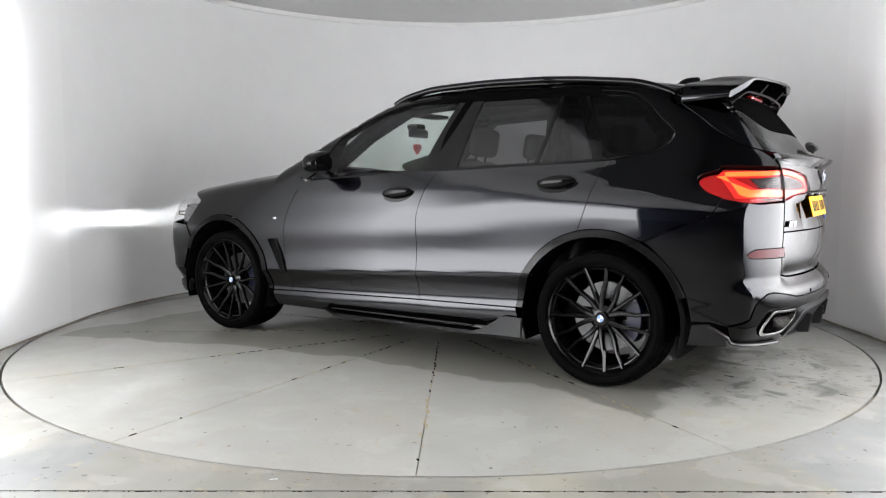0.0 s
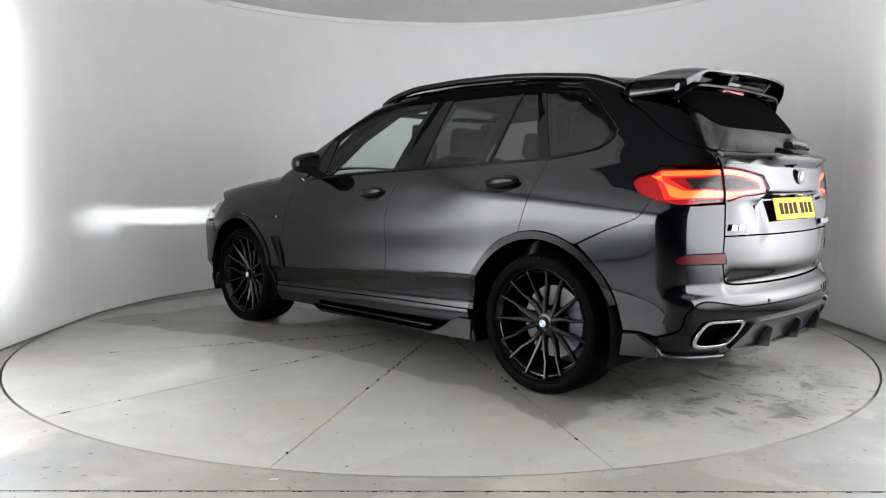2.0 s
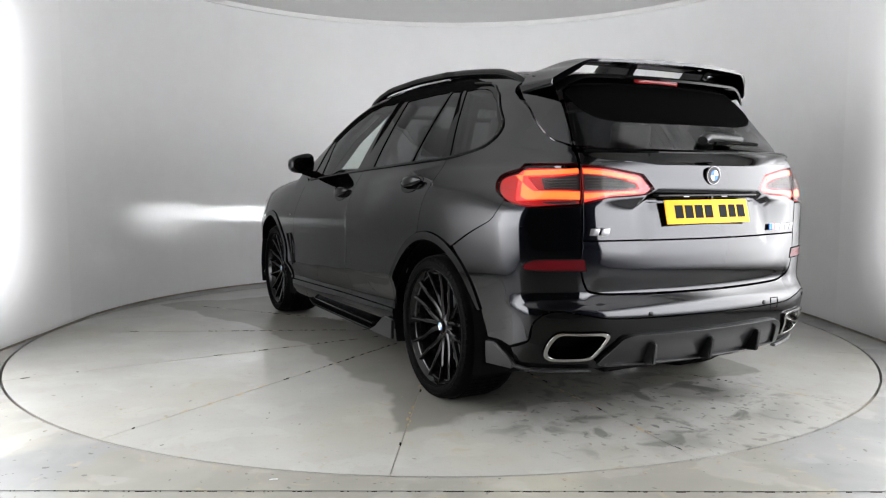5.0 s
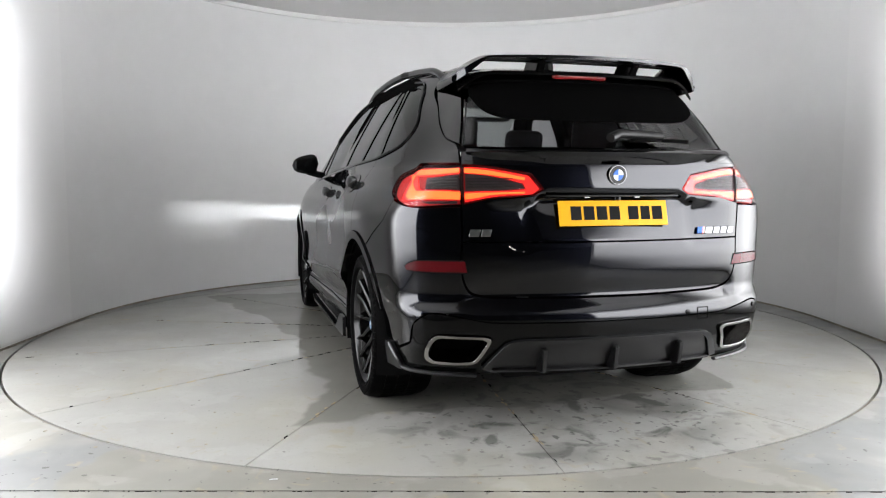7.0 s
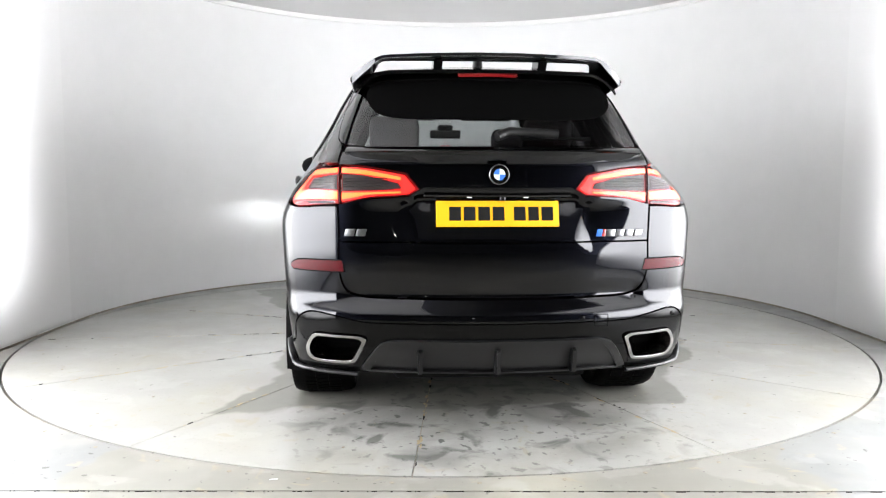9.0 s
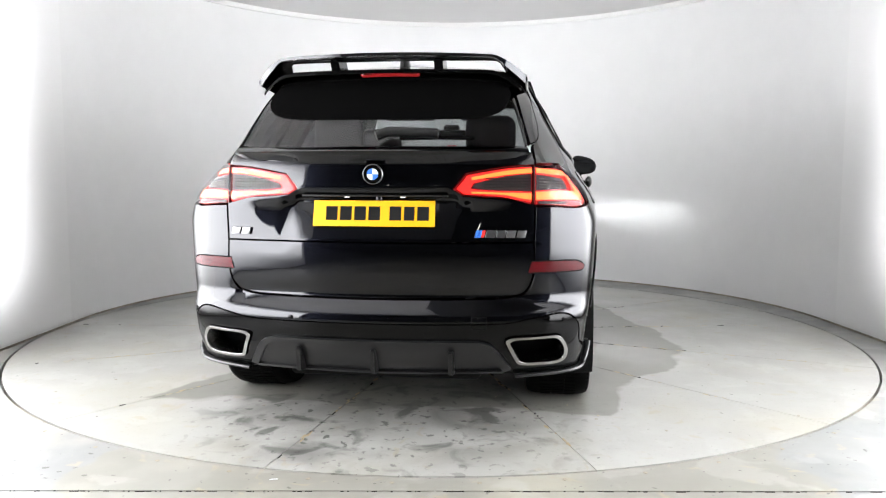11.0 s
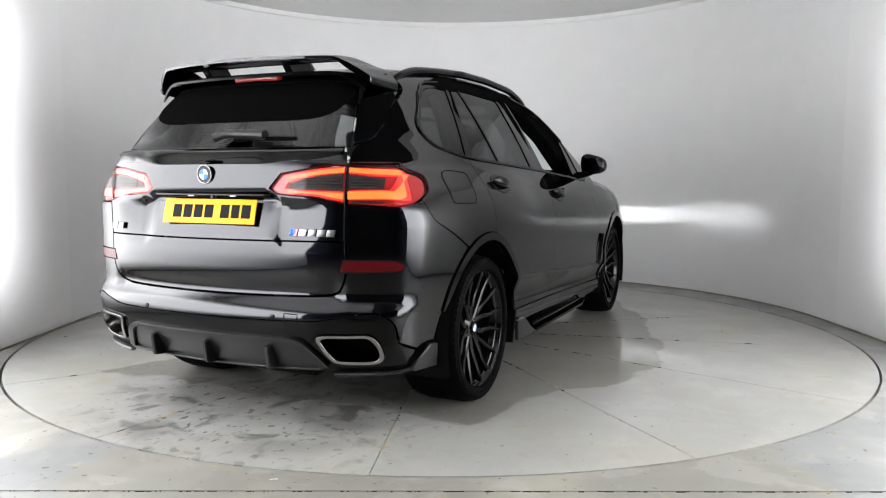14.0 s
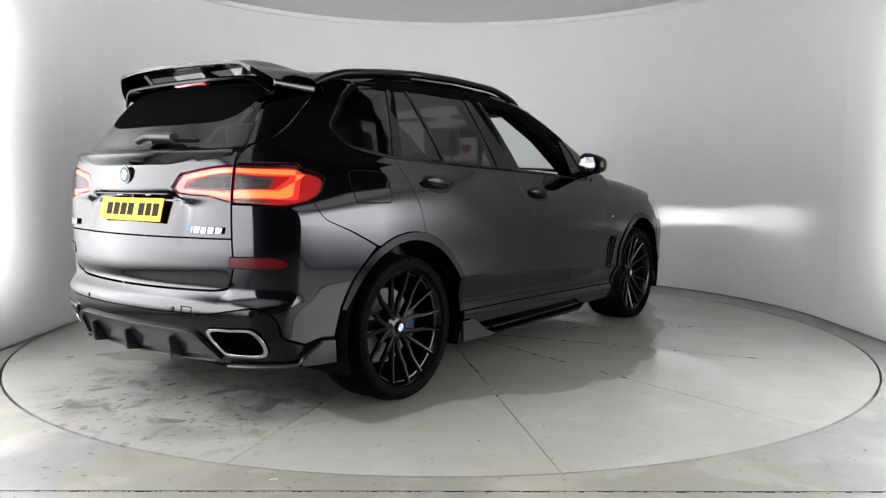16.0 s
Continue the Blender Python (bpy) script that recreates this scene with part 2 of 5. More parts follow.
def lathe(bm, prof, n=48, axis="y", closed=False):
    """Turns a profile of (radius, along) round an axis."""
    rings = []
    for r, a in prof:
        ring = []
        for i in range(n):
            t = 2 * math.pi * i / n
            c, s = r * math.cos(t), r * math.sin(t)
            ring.append(bm.verts.new({"y": (c, a, s), "z": (c, s, a), "x": (a, c, s)}[axis]))
        rings.append(ring)
    pairs = list(zip(rings, rings[1:])) + ([(rings[-1], rings[0])] if closed else [])
    for p, q in pairs:
        for i in range(n):
            j = (i + 1) % n
            bm.faces.new((p[i], p[j], q[j], q[i]))
    bmesh.ops.recalc_face_normals(bm, faces=bm.faces)
    return bm


def tube(bm, pts, radius, n=8, closed=False, flat=1.0):
    """A round or flattened bar along points."""
    P = [Vector(p) for p in pts]
    rings = []
    for i, p in enumerate(P):
        a = P[i - 1] if (i or closed) else p
        b = P[(i + 1) % len(P)] if (i + 1 < len(P) or closed) else p
        t = (b - a).normalized()
        up = Vector((0, 0, 1)) if abs(t.z) < 0.9 else Vector((0, 1, 0))
        u = t.cross(up).normalized()
        w = u.cross(t)
        rings.append([bm.verts.new(p + radius * (math.cos(2 * math.pi * k / n) * u * flat + math.sin(2 * math.pi * k / n) * w))
                      for k in range(n)])
    for p, q in list(zip(rings, rings[1:])) + ([(rings[-1], rings[0])] if closed else []):
        for k in range(n):
            bm.faces.new((p[k], p[(k + 1) % n], q[(k + 1) % n], q[k]))
    if not closed:
        bm.faces.new(rings[0][::-1])
        bm.faces.new(rings[-1])
    bmesh.ops.recalc_face_normals(bm, faces=bm.faces)
    return bm


# ---- the car's outer surface ----
def table(pairs, soft):
    """A smooth function through (at, value) pairs."""
    a = np.array(sorted(pairs), float)
    g = np.arange(a[0, 0] - 0.6, a[-1, 0] + 0.6, 0.004)
    v = np.interp(g, a[:, 0], a[:, 1])
    k = np.exp(-0.5 * (np.arange(-3 * soft, 3 * soft + 0.004, 0.004) / soft) ** 2)
    v = np.convolve(np.pad(v, len(k), mode="edge"), k / k.sum(), mode="same")[len(k):-len(k)]
    return lambda q: np.interp(q, g, v)


UPPER = [(0.90, .981), (0.95, .971), (1.00, .957), (1.07, .938), (1.13, .916), (1.20, .890), (1.32, .838), (1.45, .775), (1.60, .695), (1.68, .645), (1.80, .57)]
SIDE = table([(0.18, .88), (0.26, .925), (0.31, .950), (0.36, .953), (0.39, .938), (0.42, .936), (0.47, .949), (0.52, .970), (0.548, .991),
              (0.60, .984), (0.65, .979), (0.70, .9775), (0.75, .980), (0.80, .9835), (0.85, .9845), *UPPER], 0.012)
SIDE_REAR = table([(0.18, .90), (0.30, .938), (0.45, .958), (0.60, .973), (0.75, .983), (0.85, .9845), *UPPER], 0.02)
PLAN = table([(-2.6, -.11), (-2.3, -.058), (-2.0, -.036), (-1.7, -.010), (-1.2, -.004), (-0.3, -.014), (0.8, -.006), (1.3, 0), (1.7, -.012), (2.0, -.05), (2.4, -.16)], 0.12)
REAR = table([(0.2, -2.34), (0.31, -2.40), (0.42, -2.465), (0.50, -2.485), (0.56, -2.490), (0.583, -2.482), (0.602, -2.46), (0.622, -2.447), (0.64, -2.448),
              (0.80, -2.456), (0.868, -2.456), (0.88, -2.456), (1.00, -2.458), (1.10, -2.455), (1.20, -2.44), (1.25, -2.425), (1.275, -2.37), (1.35, -2.315),
              (1.55, -2.165), (1.62, -2.10), (1.8, -1.9)], 0.014)
FRONT = table([(0.2, 2.22), (0.4, 2.38), (0.6, 2.43), (0.8, 2.42), (0.93, 2.37), (1.02, 2.30), (1.2, 2.1)], 0.03)
TOP = table([(2.5, .93), (2.33, 1.025), (2.2, 1.07), (2.0, 1.115), (1.64, 1.17), (1.3, 1.212), (1.1, 1.232), (1.02, 1.245), (0.5, 1.51), (0.2, 1.662),
             (0.05, 1.71), (-0.2, 1.745), (-0.6, 1.764), (-1.1, 1.754), (-1.6, 1.716), (-1.85, 1.680), (-2.1, 1.61), (-2.4, 1.5)], 0.05)
TUCK = table([(-2.4, -.20), (-2.2, -.15), (-1.9, -.085), (-1.5, -.045), (-1.0, -.012), (-0.5, 0), (1.0, 0)], 0.08)
RECESS = table([(0.80, 0), (0.872, 0.0), (0.93, 0.018), (1.04, 0.052), (1.064, 0.058), (1.076, 0.0), (1.2, 0)], 0.008)
SCOOP = table([(0.55, 0), (0.60, 0.004), (0.64, 0.027), (0.665, 0.021), (0.70, 0.006), (0.735, 0), (0.85, 0)], 0.012)
K = 0.028


def field(x, y, z):
    ay = np.abs(y)
    lean = np.interp(z, (0.25, 0.5, 1.25, 1.62), (0.3, 1.0, 1.0, 0.0))
    zz = z + 0.055 * (x + 0.3) * lean
    v = np.clip((-0.55 - x) / 0.5, 0, 1)           # the shoulder line steps up over the rear door
    zz = zz - 0.06 * v * v * (3 - 2 * v) * np.interp(z, (0.72, 0.92, 1.08, 1.2), (0, 1, 1, 0))
    g = np.clip((-1.40 - x) / 0.4, 0, 1)
    g = g * g * (3 - 2 * g)
    fs = ay - SIDE(zz) * (1 - g) - SIDE_REAR(zz) * g - PLAN(x) * np.interp(z, (0.2, 1.0, 1.7), (1, 1, 1.5))
    h = np.clip((z - 0.93) / 0.37, 0, 1)
    fs = fs - TUCK(x) * h * h * (3 - 2 * h)
    w = np.clip((0.63 - ay) / 0.26, 0, 1)
    c = np.clip((0.67 - ay) / 0.06, 0, 1)
    q = np.clip((ay - 0.32) / 0.10, 0, 1)
    fr = REAR(z) + RECESS(z + 0.044 * q * q * (3 - 2 * q)) * w * w * (3 - 2 * w) * (1 - 0.35 * q) + SCOOP(z) * c + 0.17 * ay ** 2 + 0.15 * ay ** 6 - x
    ff = x - FRONT(z) + 0.26 * ay ** 2
    ft = z - TOP(x) + (0.085 + 0.03 * (x > 1)) * ay ** 2
    f = np.stack(np.broadcast_arrays(fs, fr, ff, ft))
    top = f.max(axis=0)
    return top + K * np.log(np.exp((f - top) / K).sum(axis=0))


def gradient(p):
    e = 0.004
    g = np.stack([field(*(p + d).T) - field(*(p - d).T) for d in np.eye(3) * e], axis=1)
    return g / np.linalg.norm(g, axis=1)[:, None]


RC, FC, YC, FAN = -1.65, 1.55, 0.35, 0.7
S_SIDE = YC + FAN * math.pi / 2            # where the side begins
S_FRONT = S_SIDE + FC - RC                 # where the front corner begins


def rays(s):
    """Girth from the middle of the tail (0) along the left flank to the middle of the nose: origin and way in plan."""
    s = np.asarray(s, float)
    side, s = np.where(s < 0, -1.0, 1.0), np.abs(s)
    a = np.clip((s - YC) / FAN, 0, math.pi / 2)
    b = np.clip((s - S_FRONT) / FAN, 0, math.pi / 2)
    ang = math.pi - a - b
    ox = RC + np.clip(s - S_SIDE, 0, FC - RC)
    oy = np.where(s < S_SIDE, np.clip(s, 0, YC), YC - np.clip(s - S_FRONT - FAN * math.pi / 2, 0, YC))
    return ox, oy * side, np.cos(ang), np.sin(ang) * side


def flank(s, z):
    ox, oy, dx, dy = rays(s)
    z = np.asarray(z, float)
    lo, hi = np.zeros_like(ox), np.full_like(ox, 1.3)
    for _ in range(26):
        r = (lo + hi) / 2
        out = field(ox + r * dx, oy + r * dy, z) > 0
        hi, lo = np.where(out, r, hi), np.where(out, lo, r)
    return np.stack([ox + lo * dx, oy + lo * dy, z], axis=1)


def deck(x, y):
    x, y = np.asarray(x, float), np.asarray(y, float)
    lo, hi = np.full_like(x, 0.7), np.full_like(x, 1.9)
    for _ in range(26):
        r = (lo + hi) / 2
        out = field(x, y, r) > 0
        hi, lo = np.where(out, r, hi), np.where(out, lo, r)
    return np.stack([x, y, lo], axis=1)


_S = np.linspace(-0.02, S_FRONT + FAN * math.pi / 2 + YC, 1400)


def at_x(x, z):
    """Girth of the flank's point with this x."""
    p = flank(_S, np.full_like(_S, z))[:, 0]
    i = int(np.argmax(p > x))
    return float(np.interp(x, p[max(i - 2, 0):i + 1], _S[max(i - 2, 0):i + 1]))


def at_y(y, z):
    """Girth of the tail's point with this y."""
    if y < 0:
        return -at_y(-y, z)
    m = _S < S_SIDE
    p = flank(_S[m], np.full(m.sum(), z))[:, 1]
    k = int(np.argmax(p)) + 1
    return float(np.interp(y, p[:k], _S[m][:k]))


def X(*pts):
    return [(at_x(p[0], p[1]), p[1], *p[2:]) for p in pts]


def Y(*pts):
    return [(at_y(p[0], p[1]), p[1], *p[2:]) for p in pts]


def loop(pts, step, closed=True):
    """An outline: flagged points are sharp corners, the rest is a smooth curve."""
    P = [np.array(p[:2], float) for p in pts]
    sharp = [len(p) > 2 for p in pts]
    n, out = len(P), []
    for i in range(n if closed else n - 1):
        a, b = P[i], P[(i + 1) % n]
        pa = a if sharp[i] or (not closed and i == 0) else P[i - 1]
        nb = b if sharp[(i + 1) % n] or (not closed and i == n - 2) else P[(i + 2) % n]
        L = max(np.linalg.norm(b - a), 1e-6)
        k = max(1, int(math.ceil(L / step)))
        ta, tb = (b - pa) / 2, (nb - a) / 2
        for t in (ta, tb):
            m = np.linalg.norm(t)
            if m > L:
                t *= L / m
        for j in range(k):
            u = j / k
            out.append((2 * u**3 - 3 * u**2 + 1) * a + (u**3 - 2 * u**2 + u) * ta + (-2 * u**3 + 3 * u**2) * b + (u**3 - u**2) * tb)
    if not closed:
        out.append(P[-1])
    return np.array(out)


def inside(q, loops):
    c = np.zeros(len(q), bool)
    for L in loops:
        a, b = L, np.roll(L, -1, axis=0)
        for (x0, y0), (x1, y1) in zip(a, b):
            if y0 == y1:
                continue
            hit = ((y0 > q[:, 1]) != (y1 > q[:, 1])) & (q[:, 0] < (x1 - x0) * (q[:, 1] - y0) / (y1 - y0) + x0)
            c ^= hit
    return c


def sheet(outline, holes=(), off=0.0, step=0.03, flange=0.02, gap=0.002, chart="side", relief=None):
    """A panel of the car's skin: the outline and holes lie in the girth chart (or the plan chart of the deck); the rim is folded in."""
    from mathutils.geometry import delaunay_2d_cdt
    loops = [loop(o, step * 0.6) for o in (outline, *holes)]
    for k, L in enumerate(loops):                      # the joint's half width
        t = np.roll(L, -1, axis=0) - np.roll(L, 1, axis=0)
        t /= np.linalg.norm(t, axis=1)[:, None] + 1e-9
        area = np.sum(L[:, 0] * np.roll(L[:, 1], -1) - np.roll(L[:, 0], -1) * L[:, 1])
        sgn = (1 if area > 0 else -1) * (1 if k == 0 else -1)
        loops[k] = L + sgn * gap * np.stack([-t[:, 1], t[:, 0]], axis=1)
    lo, hi = loops[0].min(axis=0), loops[0].max(axis=0)
    gx, gy = np.meshgrid(np.arange(lo[0] + step / 2, hi[0], step), np.arange(lo[1] + step / 2, hi[1], step))
    q = np.stack([gx.ravel(), gy.ravel()], axis=1)
    q = q[inside(q, loops)]
    edge = np.concatenate(loops)
    if len(q):
        keep = np.ones(len(q), bool)
        for i in range(0, len(q), 2000):
            d = np.linalg.norm(q[i:i + 2000, None] - edge[None], axis=2).min(axis=1)
            keep[i:i + 2000] = d > step * 0.45
        q = q[keep]
    pts = np.concatenate([edge, q])
    es, at = [], 0
    for L in loops:
        es += [(at + i, at + (i + 1) % len(L)) for i in range(len(L))]
        at += len(L)
    vs, _, fs, orig, _, _ = delaunay_2d_cdt([Vector(p) for p in pts], es, [], 0, 1e-7)
    flat = np.array([tuple(v) for v in vs])
    tri = np.array([f for f in fs if len(f) == 3])
    tri = tri[inside(flat[tri].mean(axis=1), loops)]
    back = {o: i for i, os_ in enumerate(orig) for o in os_}
    p = flank(flat[:, 0], flat[:, 1]) if chart == "side" else deck(flat[:, 0], flat[:, 1])
    n = gradient(p)
    p = p + n * (off if relief is None else (off + relief(p))[:, None])
    if relief is not None:
        acc = np.zeros_like(p)
        fn = np.cross(p[tri[:, 1]] - p[tri[:, 0]], p[tri[:, 2]] - p[tri[:, 0]])
        fn *= np.sign((fn * n[tri[:, 0]]).sum(axis=1))[:, None]
        for c in range(3):
            np.add.at(acc, tri[:, c], fn)
        n = acc / (np.linalg.norm(acc, axis=1)[:, None] + 1e-12)
    a, b, c = p[tri[:, 0]], p[tri[:, 1]], p[tri[:, 2]]
    flip = (np.cross(b - a, c - a) * n[tri[:, 0]]).sum(axis=1) < 0
    tri[flip] = tri[flip][:, ::-1]
    verts, faces, norms = [*p], [*tri], [*n]
    at = 0
    for L in loops:
        ids = [back[at + i] for i in range(len(L))]
        at += len(L)
        mid = np.mean(p[ids], axis=0)
        k = len(verts)
        m = len(ids)
        outw = []
        for i, d in enumerate(ids):
            t = p[ids[(i + 1) % m]] - p[ids[i - 1]]
            o = np.cross(t, n[d])
            o /= np.linalg.norm(o) + 1e-9
            outw.append(o)
        s = 1 if np.mean([np.dot(o, p[d] - mid) for o, d in zip(outw, ids)]) > 0 else -1
        if L is not loops[0]:
            s = -s
        for r, soft in ((0.0, 0.5), (0.0025, 1.0), (flange, 1.0)):
            for o, d in zip(outw, ids):
                verts.append(p[d] - n[d] * r + s * o * (0.0008 if r else 0))
                w = s * o * soft + n[d] * (1 - soft)
                norms.append(w / (np.linalg.norm(w) + 1e-9))
        for j in range(2):
            for i in range(m):
                u, v = k + j * m + i, k + j * m + (i + 1) % m
                f = (u, v, v + m, u + m)
                e = np.cross(np.subtract(verts[v], verts[u]), np.subtract(verts[u + m], verts[u]))
                faces.append(f if np.dot(e, norms[u + m]) > 0 else f[::-1])
    return np.array(verts), faces, np.array(norms)


def skin(name, material, parent, outline, label="", sides=(1, -1), **kw):
    """Panels on the left flank and, mirrored, on the right one."""
    v, f, n = sheet(outline, **kw)
    got = []
    for s in sides:
        flip = np.array([1, s, 1])
        got.append(put(name, mesh_of(name, v * flip, f if s > 0 else [q[::-1] for q in f], n * flip), material, parent, label))
    return got

# ---- the studio ----
CX, CY, RW, WALL_H, MOUTH = 0.10, 0.36, 3.02, 2.965, -5.6
# Unseen ceiling opening, sized to darken the car's upper reflections.
OPEN_X0, OPEN_X1, OPEN_TO = -0.25, 1.9, -0.9


def u_path(r, n=72):
    """Plan of the curved wall: straight cheeks and a round back."""
    pts = [(CX - r, MOUTH)] + [(CX - r, MOUTH + (CY - MOUTH) * i / 8) for i in range(1, 8)]
    pts += [(CX - r * math.cos(math.pi * i / n), CY + r * math.sin(math.pi * i / n)) for i in range(n + 1)]
    return pts + [(2 * CX - x, y) for x, y in pts[7::-1]]


def wall_sweep(r0, r1, z0, z1):
    bm = bmesh.new()
    a, b = u_path(r0), u_path(r1)
    rows = [[bm.verts.new((*p, z)) for p in q] for q, z in ((a, z0), (a, z1), (b, z1), (b, z0))]
    for k in range(4):
        u, v = rows[k], rows[(k + 1) % 4]
        for i in range(len(a) - 1):
            bm.faces.new((u[i], u[i + 1], v[i + 1], v[i]))
    for i in (0, -1):
        bm.faces.new([r[i] for r in rows])
    bmesh.ops.recalc_face_normals(bm, faces=bm.faces)
    return bm


def build_studio():
    tagged(part("wall_curved", wall_sweep(RW, RW + 0.15, 0, WALL_H), WALL, None), "curved white painted studio wall, scuffed at its foot", "wall", kind="structure")
    tagged(part("trim_ceiling", wall_sweep(RW - 0.03, RW - 0.001, WALL_H - 0.05, WALL_H - 0.002), TRIMW, None), "white gloss trim along the top of the curved wall", "trim", kind="structure")
    # ceiling over the back and along both cheeks, with an added opening to the dark hall over the front
    bm = bmesh.new()
    outer = u_path(RW + 0.15)
    inner = [(OPEN_X0, MOUTH), (OPEN_X0, OPEN_TO), (OPEN_X1, OPEN_TO), (OPEN_X1, MOUTH)]
    q = outer + inner[::-1]
    lo = [bm.verts.new((x, y, WALL_H)) for x, y in q]
    hi = [bm.verts.new((x, y, WALL_H + 0.12)) for x, y in q]
    bm.faces.new(lo[::-1]), bm.faces.new(hi)
    for i in range(len(q)):
        j = (i + 1) % len(q)
        bm.faces.new((lo[i], lo[j], hi[j], hi[i]))
    bmesh.ops.triangulate(bm, faces=[f for f in bm.faces if len(f.verts) > 4])
    tagged(part("ceiling", bm, CEIL, None), "plain off-white studio ceiling, with an added opening that darkens reflections", "ceiling", kind="structure")
    # floor with the round well of the turntable
    bm = bmesh.new()
    n = 128
    ring = [bm.verts.new((2.922 * math.cos(2 * math.pi * i / n), 2.922 * math.sin(2 * math.pi * i / n), 0)) for i in range(n)]
    pit = [bm.verts.new((*v.co.xy, -0.06)) for v in ring]
    out = []
    for i in range(n):
        c, s = math.cos(2 * math.pi * i / n), math.sin(2 * math.pi * i / n)
        k = 11 / max(abs(c), abs(s))
        out.append(bm.verts.new((k * c, k * s, 0)))
    for i in range(n):
        j = (i + 1) % n
        bm.faces.new((ring[i], out[i], out[j], ring[j]))
        bm.faces.new((pit[i], ring[i], ring[j], pit[j]))
    bm.faces.new(pit)
    bmesh.ops.recalc_face_normals(bm, faces=bm.faces)
    tagged(part("floor", bm, FLOOR, None), "worn pale grey painted concrete floor", "floor", kind="structure")
    # the dim hall behind the mouth of the studio
    bm = bmesh.new()
    box(bm, -10.9, -10.7, -10.9, 10.9, 0, 5), box(bm, 10.7, 10.9, -10.9, 10.9, 0, 5)
    box(bm, -10.7, 10.7, -10.9, -10.7, 0, 5), box(bm, -10.7, 10.7, 10.7, 10.9, 0, 5)
    box(bm, -10.7, CX - RW - 0.15, MOUTH - 0.01, MOUTH + 0.1, 0, 5), box(bm, CX + RW + 0.15, 10.7, MOUTH - 0.01, MOUTH + 0.1, 0, 5)
    tagged(part("wall_hall", bm, DARK, None), "dark walls of the hall before the studio", "wall", kind="structure")
    bm = bmesh.new()
    # Unseen; its grey keeps the opening's reflection from going pure black.
    box(bm, -10.9, 10.9, -10.9, 10.9, 5, 5.1)
    tagged(part("ceiling_hall", bm, GREYC, None), "unseen grey ceiling added over the hall and the studio", "ceiling", kind="structure")


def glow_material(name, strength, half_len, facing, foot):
    """Diffuser whose glow fades towards its far end, its head and its foot. The far fade imitates light washing along
    the wall.
    """
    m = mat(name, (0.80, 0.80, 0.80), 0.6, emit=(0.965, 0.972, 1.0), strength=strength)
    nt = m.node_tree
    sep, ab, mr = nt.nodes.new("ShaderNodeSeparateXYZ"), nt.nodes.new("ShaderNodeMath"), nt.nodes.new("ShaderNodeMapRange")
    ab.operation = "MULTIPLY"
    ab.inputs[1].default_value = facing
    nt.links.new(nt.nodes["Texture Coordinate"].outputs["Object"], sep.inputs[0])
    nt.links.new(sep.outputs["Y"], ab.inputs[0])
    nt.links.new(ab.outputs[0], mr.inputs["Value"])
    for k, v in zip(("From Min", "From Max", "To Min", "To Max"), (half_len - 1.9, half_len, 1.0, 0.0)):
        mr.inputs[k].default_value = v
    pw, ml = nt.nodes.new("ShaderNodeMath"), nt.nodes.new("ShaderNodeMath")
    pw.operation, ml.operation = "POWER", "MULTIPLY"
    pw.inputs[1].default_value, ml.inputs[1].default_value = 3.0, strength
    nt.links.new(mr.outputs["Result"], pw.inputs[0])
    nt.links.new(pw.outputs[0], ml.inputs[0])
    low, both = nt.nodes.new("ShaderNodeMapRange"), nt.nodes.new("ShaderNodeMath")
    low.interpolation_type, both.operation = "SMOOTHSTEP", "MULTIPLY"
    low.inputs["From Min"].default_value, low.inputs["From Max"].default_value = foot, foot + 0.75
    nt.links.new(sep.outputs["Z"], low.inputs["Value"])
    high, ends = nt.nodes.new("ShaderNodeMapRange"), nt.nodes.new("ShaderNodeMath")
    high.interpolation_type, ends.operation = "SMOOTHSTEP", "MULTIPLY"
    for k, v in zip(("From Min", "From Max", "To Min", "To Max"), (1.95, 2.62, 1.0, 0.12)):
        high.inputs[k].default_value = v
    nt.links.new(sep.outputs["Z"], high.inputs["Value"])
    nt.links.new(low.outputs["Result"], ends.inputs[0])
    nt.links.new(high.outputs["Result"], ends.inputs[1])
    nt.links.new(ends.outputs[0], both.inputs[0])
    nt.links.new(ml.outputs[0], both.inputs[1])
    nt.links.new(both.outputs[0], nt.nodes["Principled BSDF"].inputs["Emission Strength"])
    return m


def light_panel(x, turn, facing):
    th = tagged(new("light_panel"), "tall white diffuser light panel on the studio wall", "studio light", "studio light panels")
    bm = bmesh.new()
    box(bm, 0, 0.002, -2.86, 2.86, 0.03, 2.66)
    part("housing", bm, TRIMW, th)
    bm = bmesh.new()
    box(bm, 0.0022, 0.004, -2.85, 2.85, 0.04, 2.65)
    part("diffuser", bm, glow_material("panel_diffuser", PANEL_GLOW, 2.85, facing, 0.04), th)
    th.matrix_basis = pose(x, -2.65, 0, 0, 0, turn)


def wall_lamp(x, z):
    """Small round lamp far back in the hall."""
    bm = bmesh.new()
    lathe(bm, [(0.075, 0.0), (0.08, 0.03), (0.06, 0.05), (0.055, 0.045)], 24)
    th = tagged(part("wall_lamp", bm, BLACKP, None, m=pose(x, -10.7, z)), "small lit round lamp on the dark hall wall", "lamp", "hall lamps")
    bm = bmesh.new()
    lathe(bm, [(0.055, 0.045), (0.03, 0.052), (0.0005, 0.054)], 24)
    part("lamp_glass", bm, HALLGLOW, th)


JOINTS = (65.5, 94, 121.5, 148.5, 173.5, 199.5, 226, 253, 281.5, 310.3, 339.1, 367.9, 396.7)


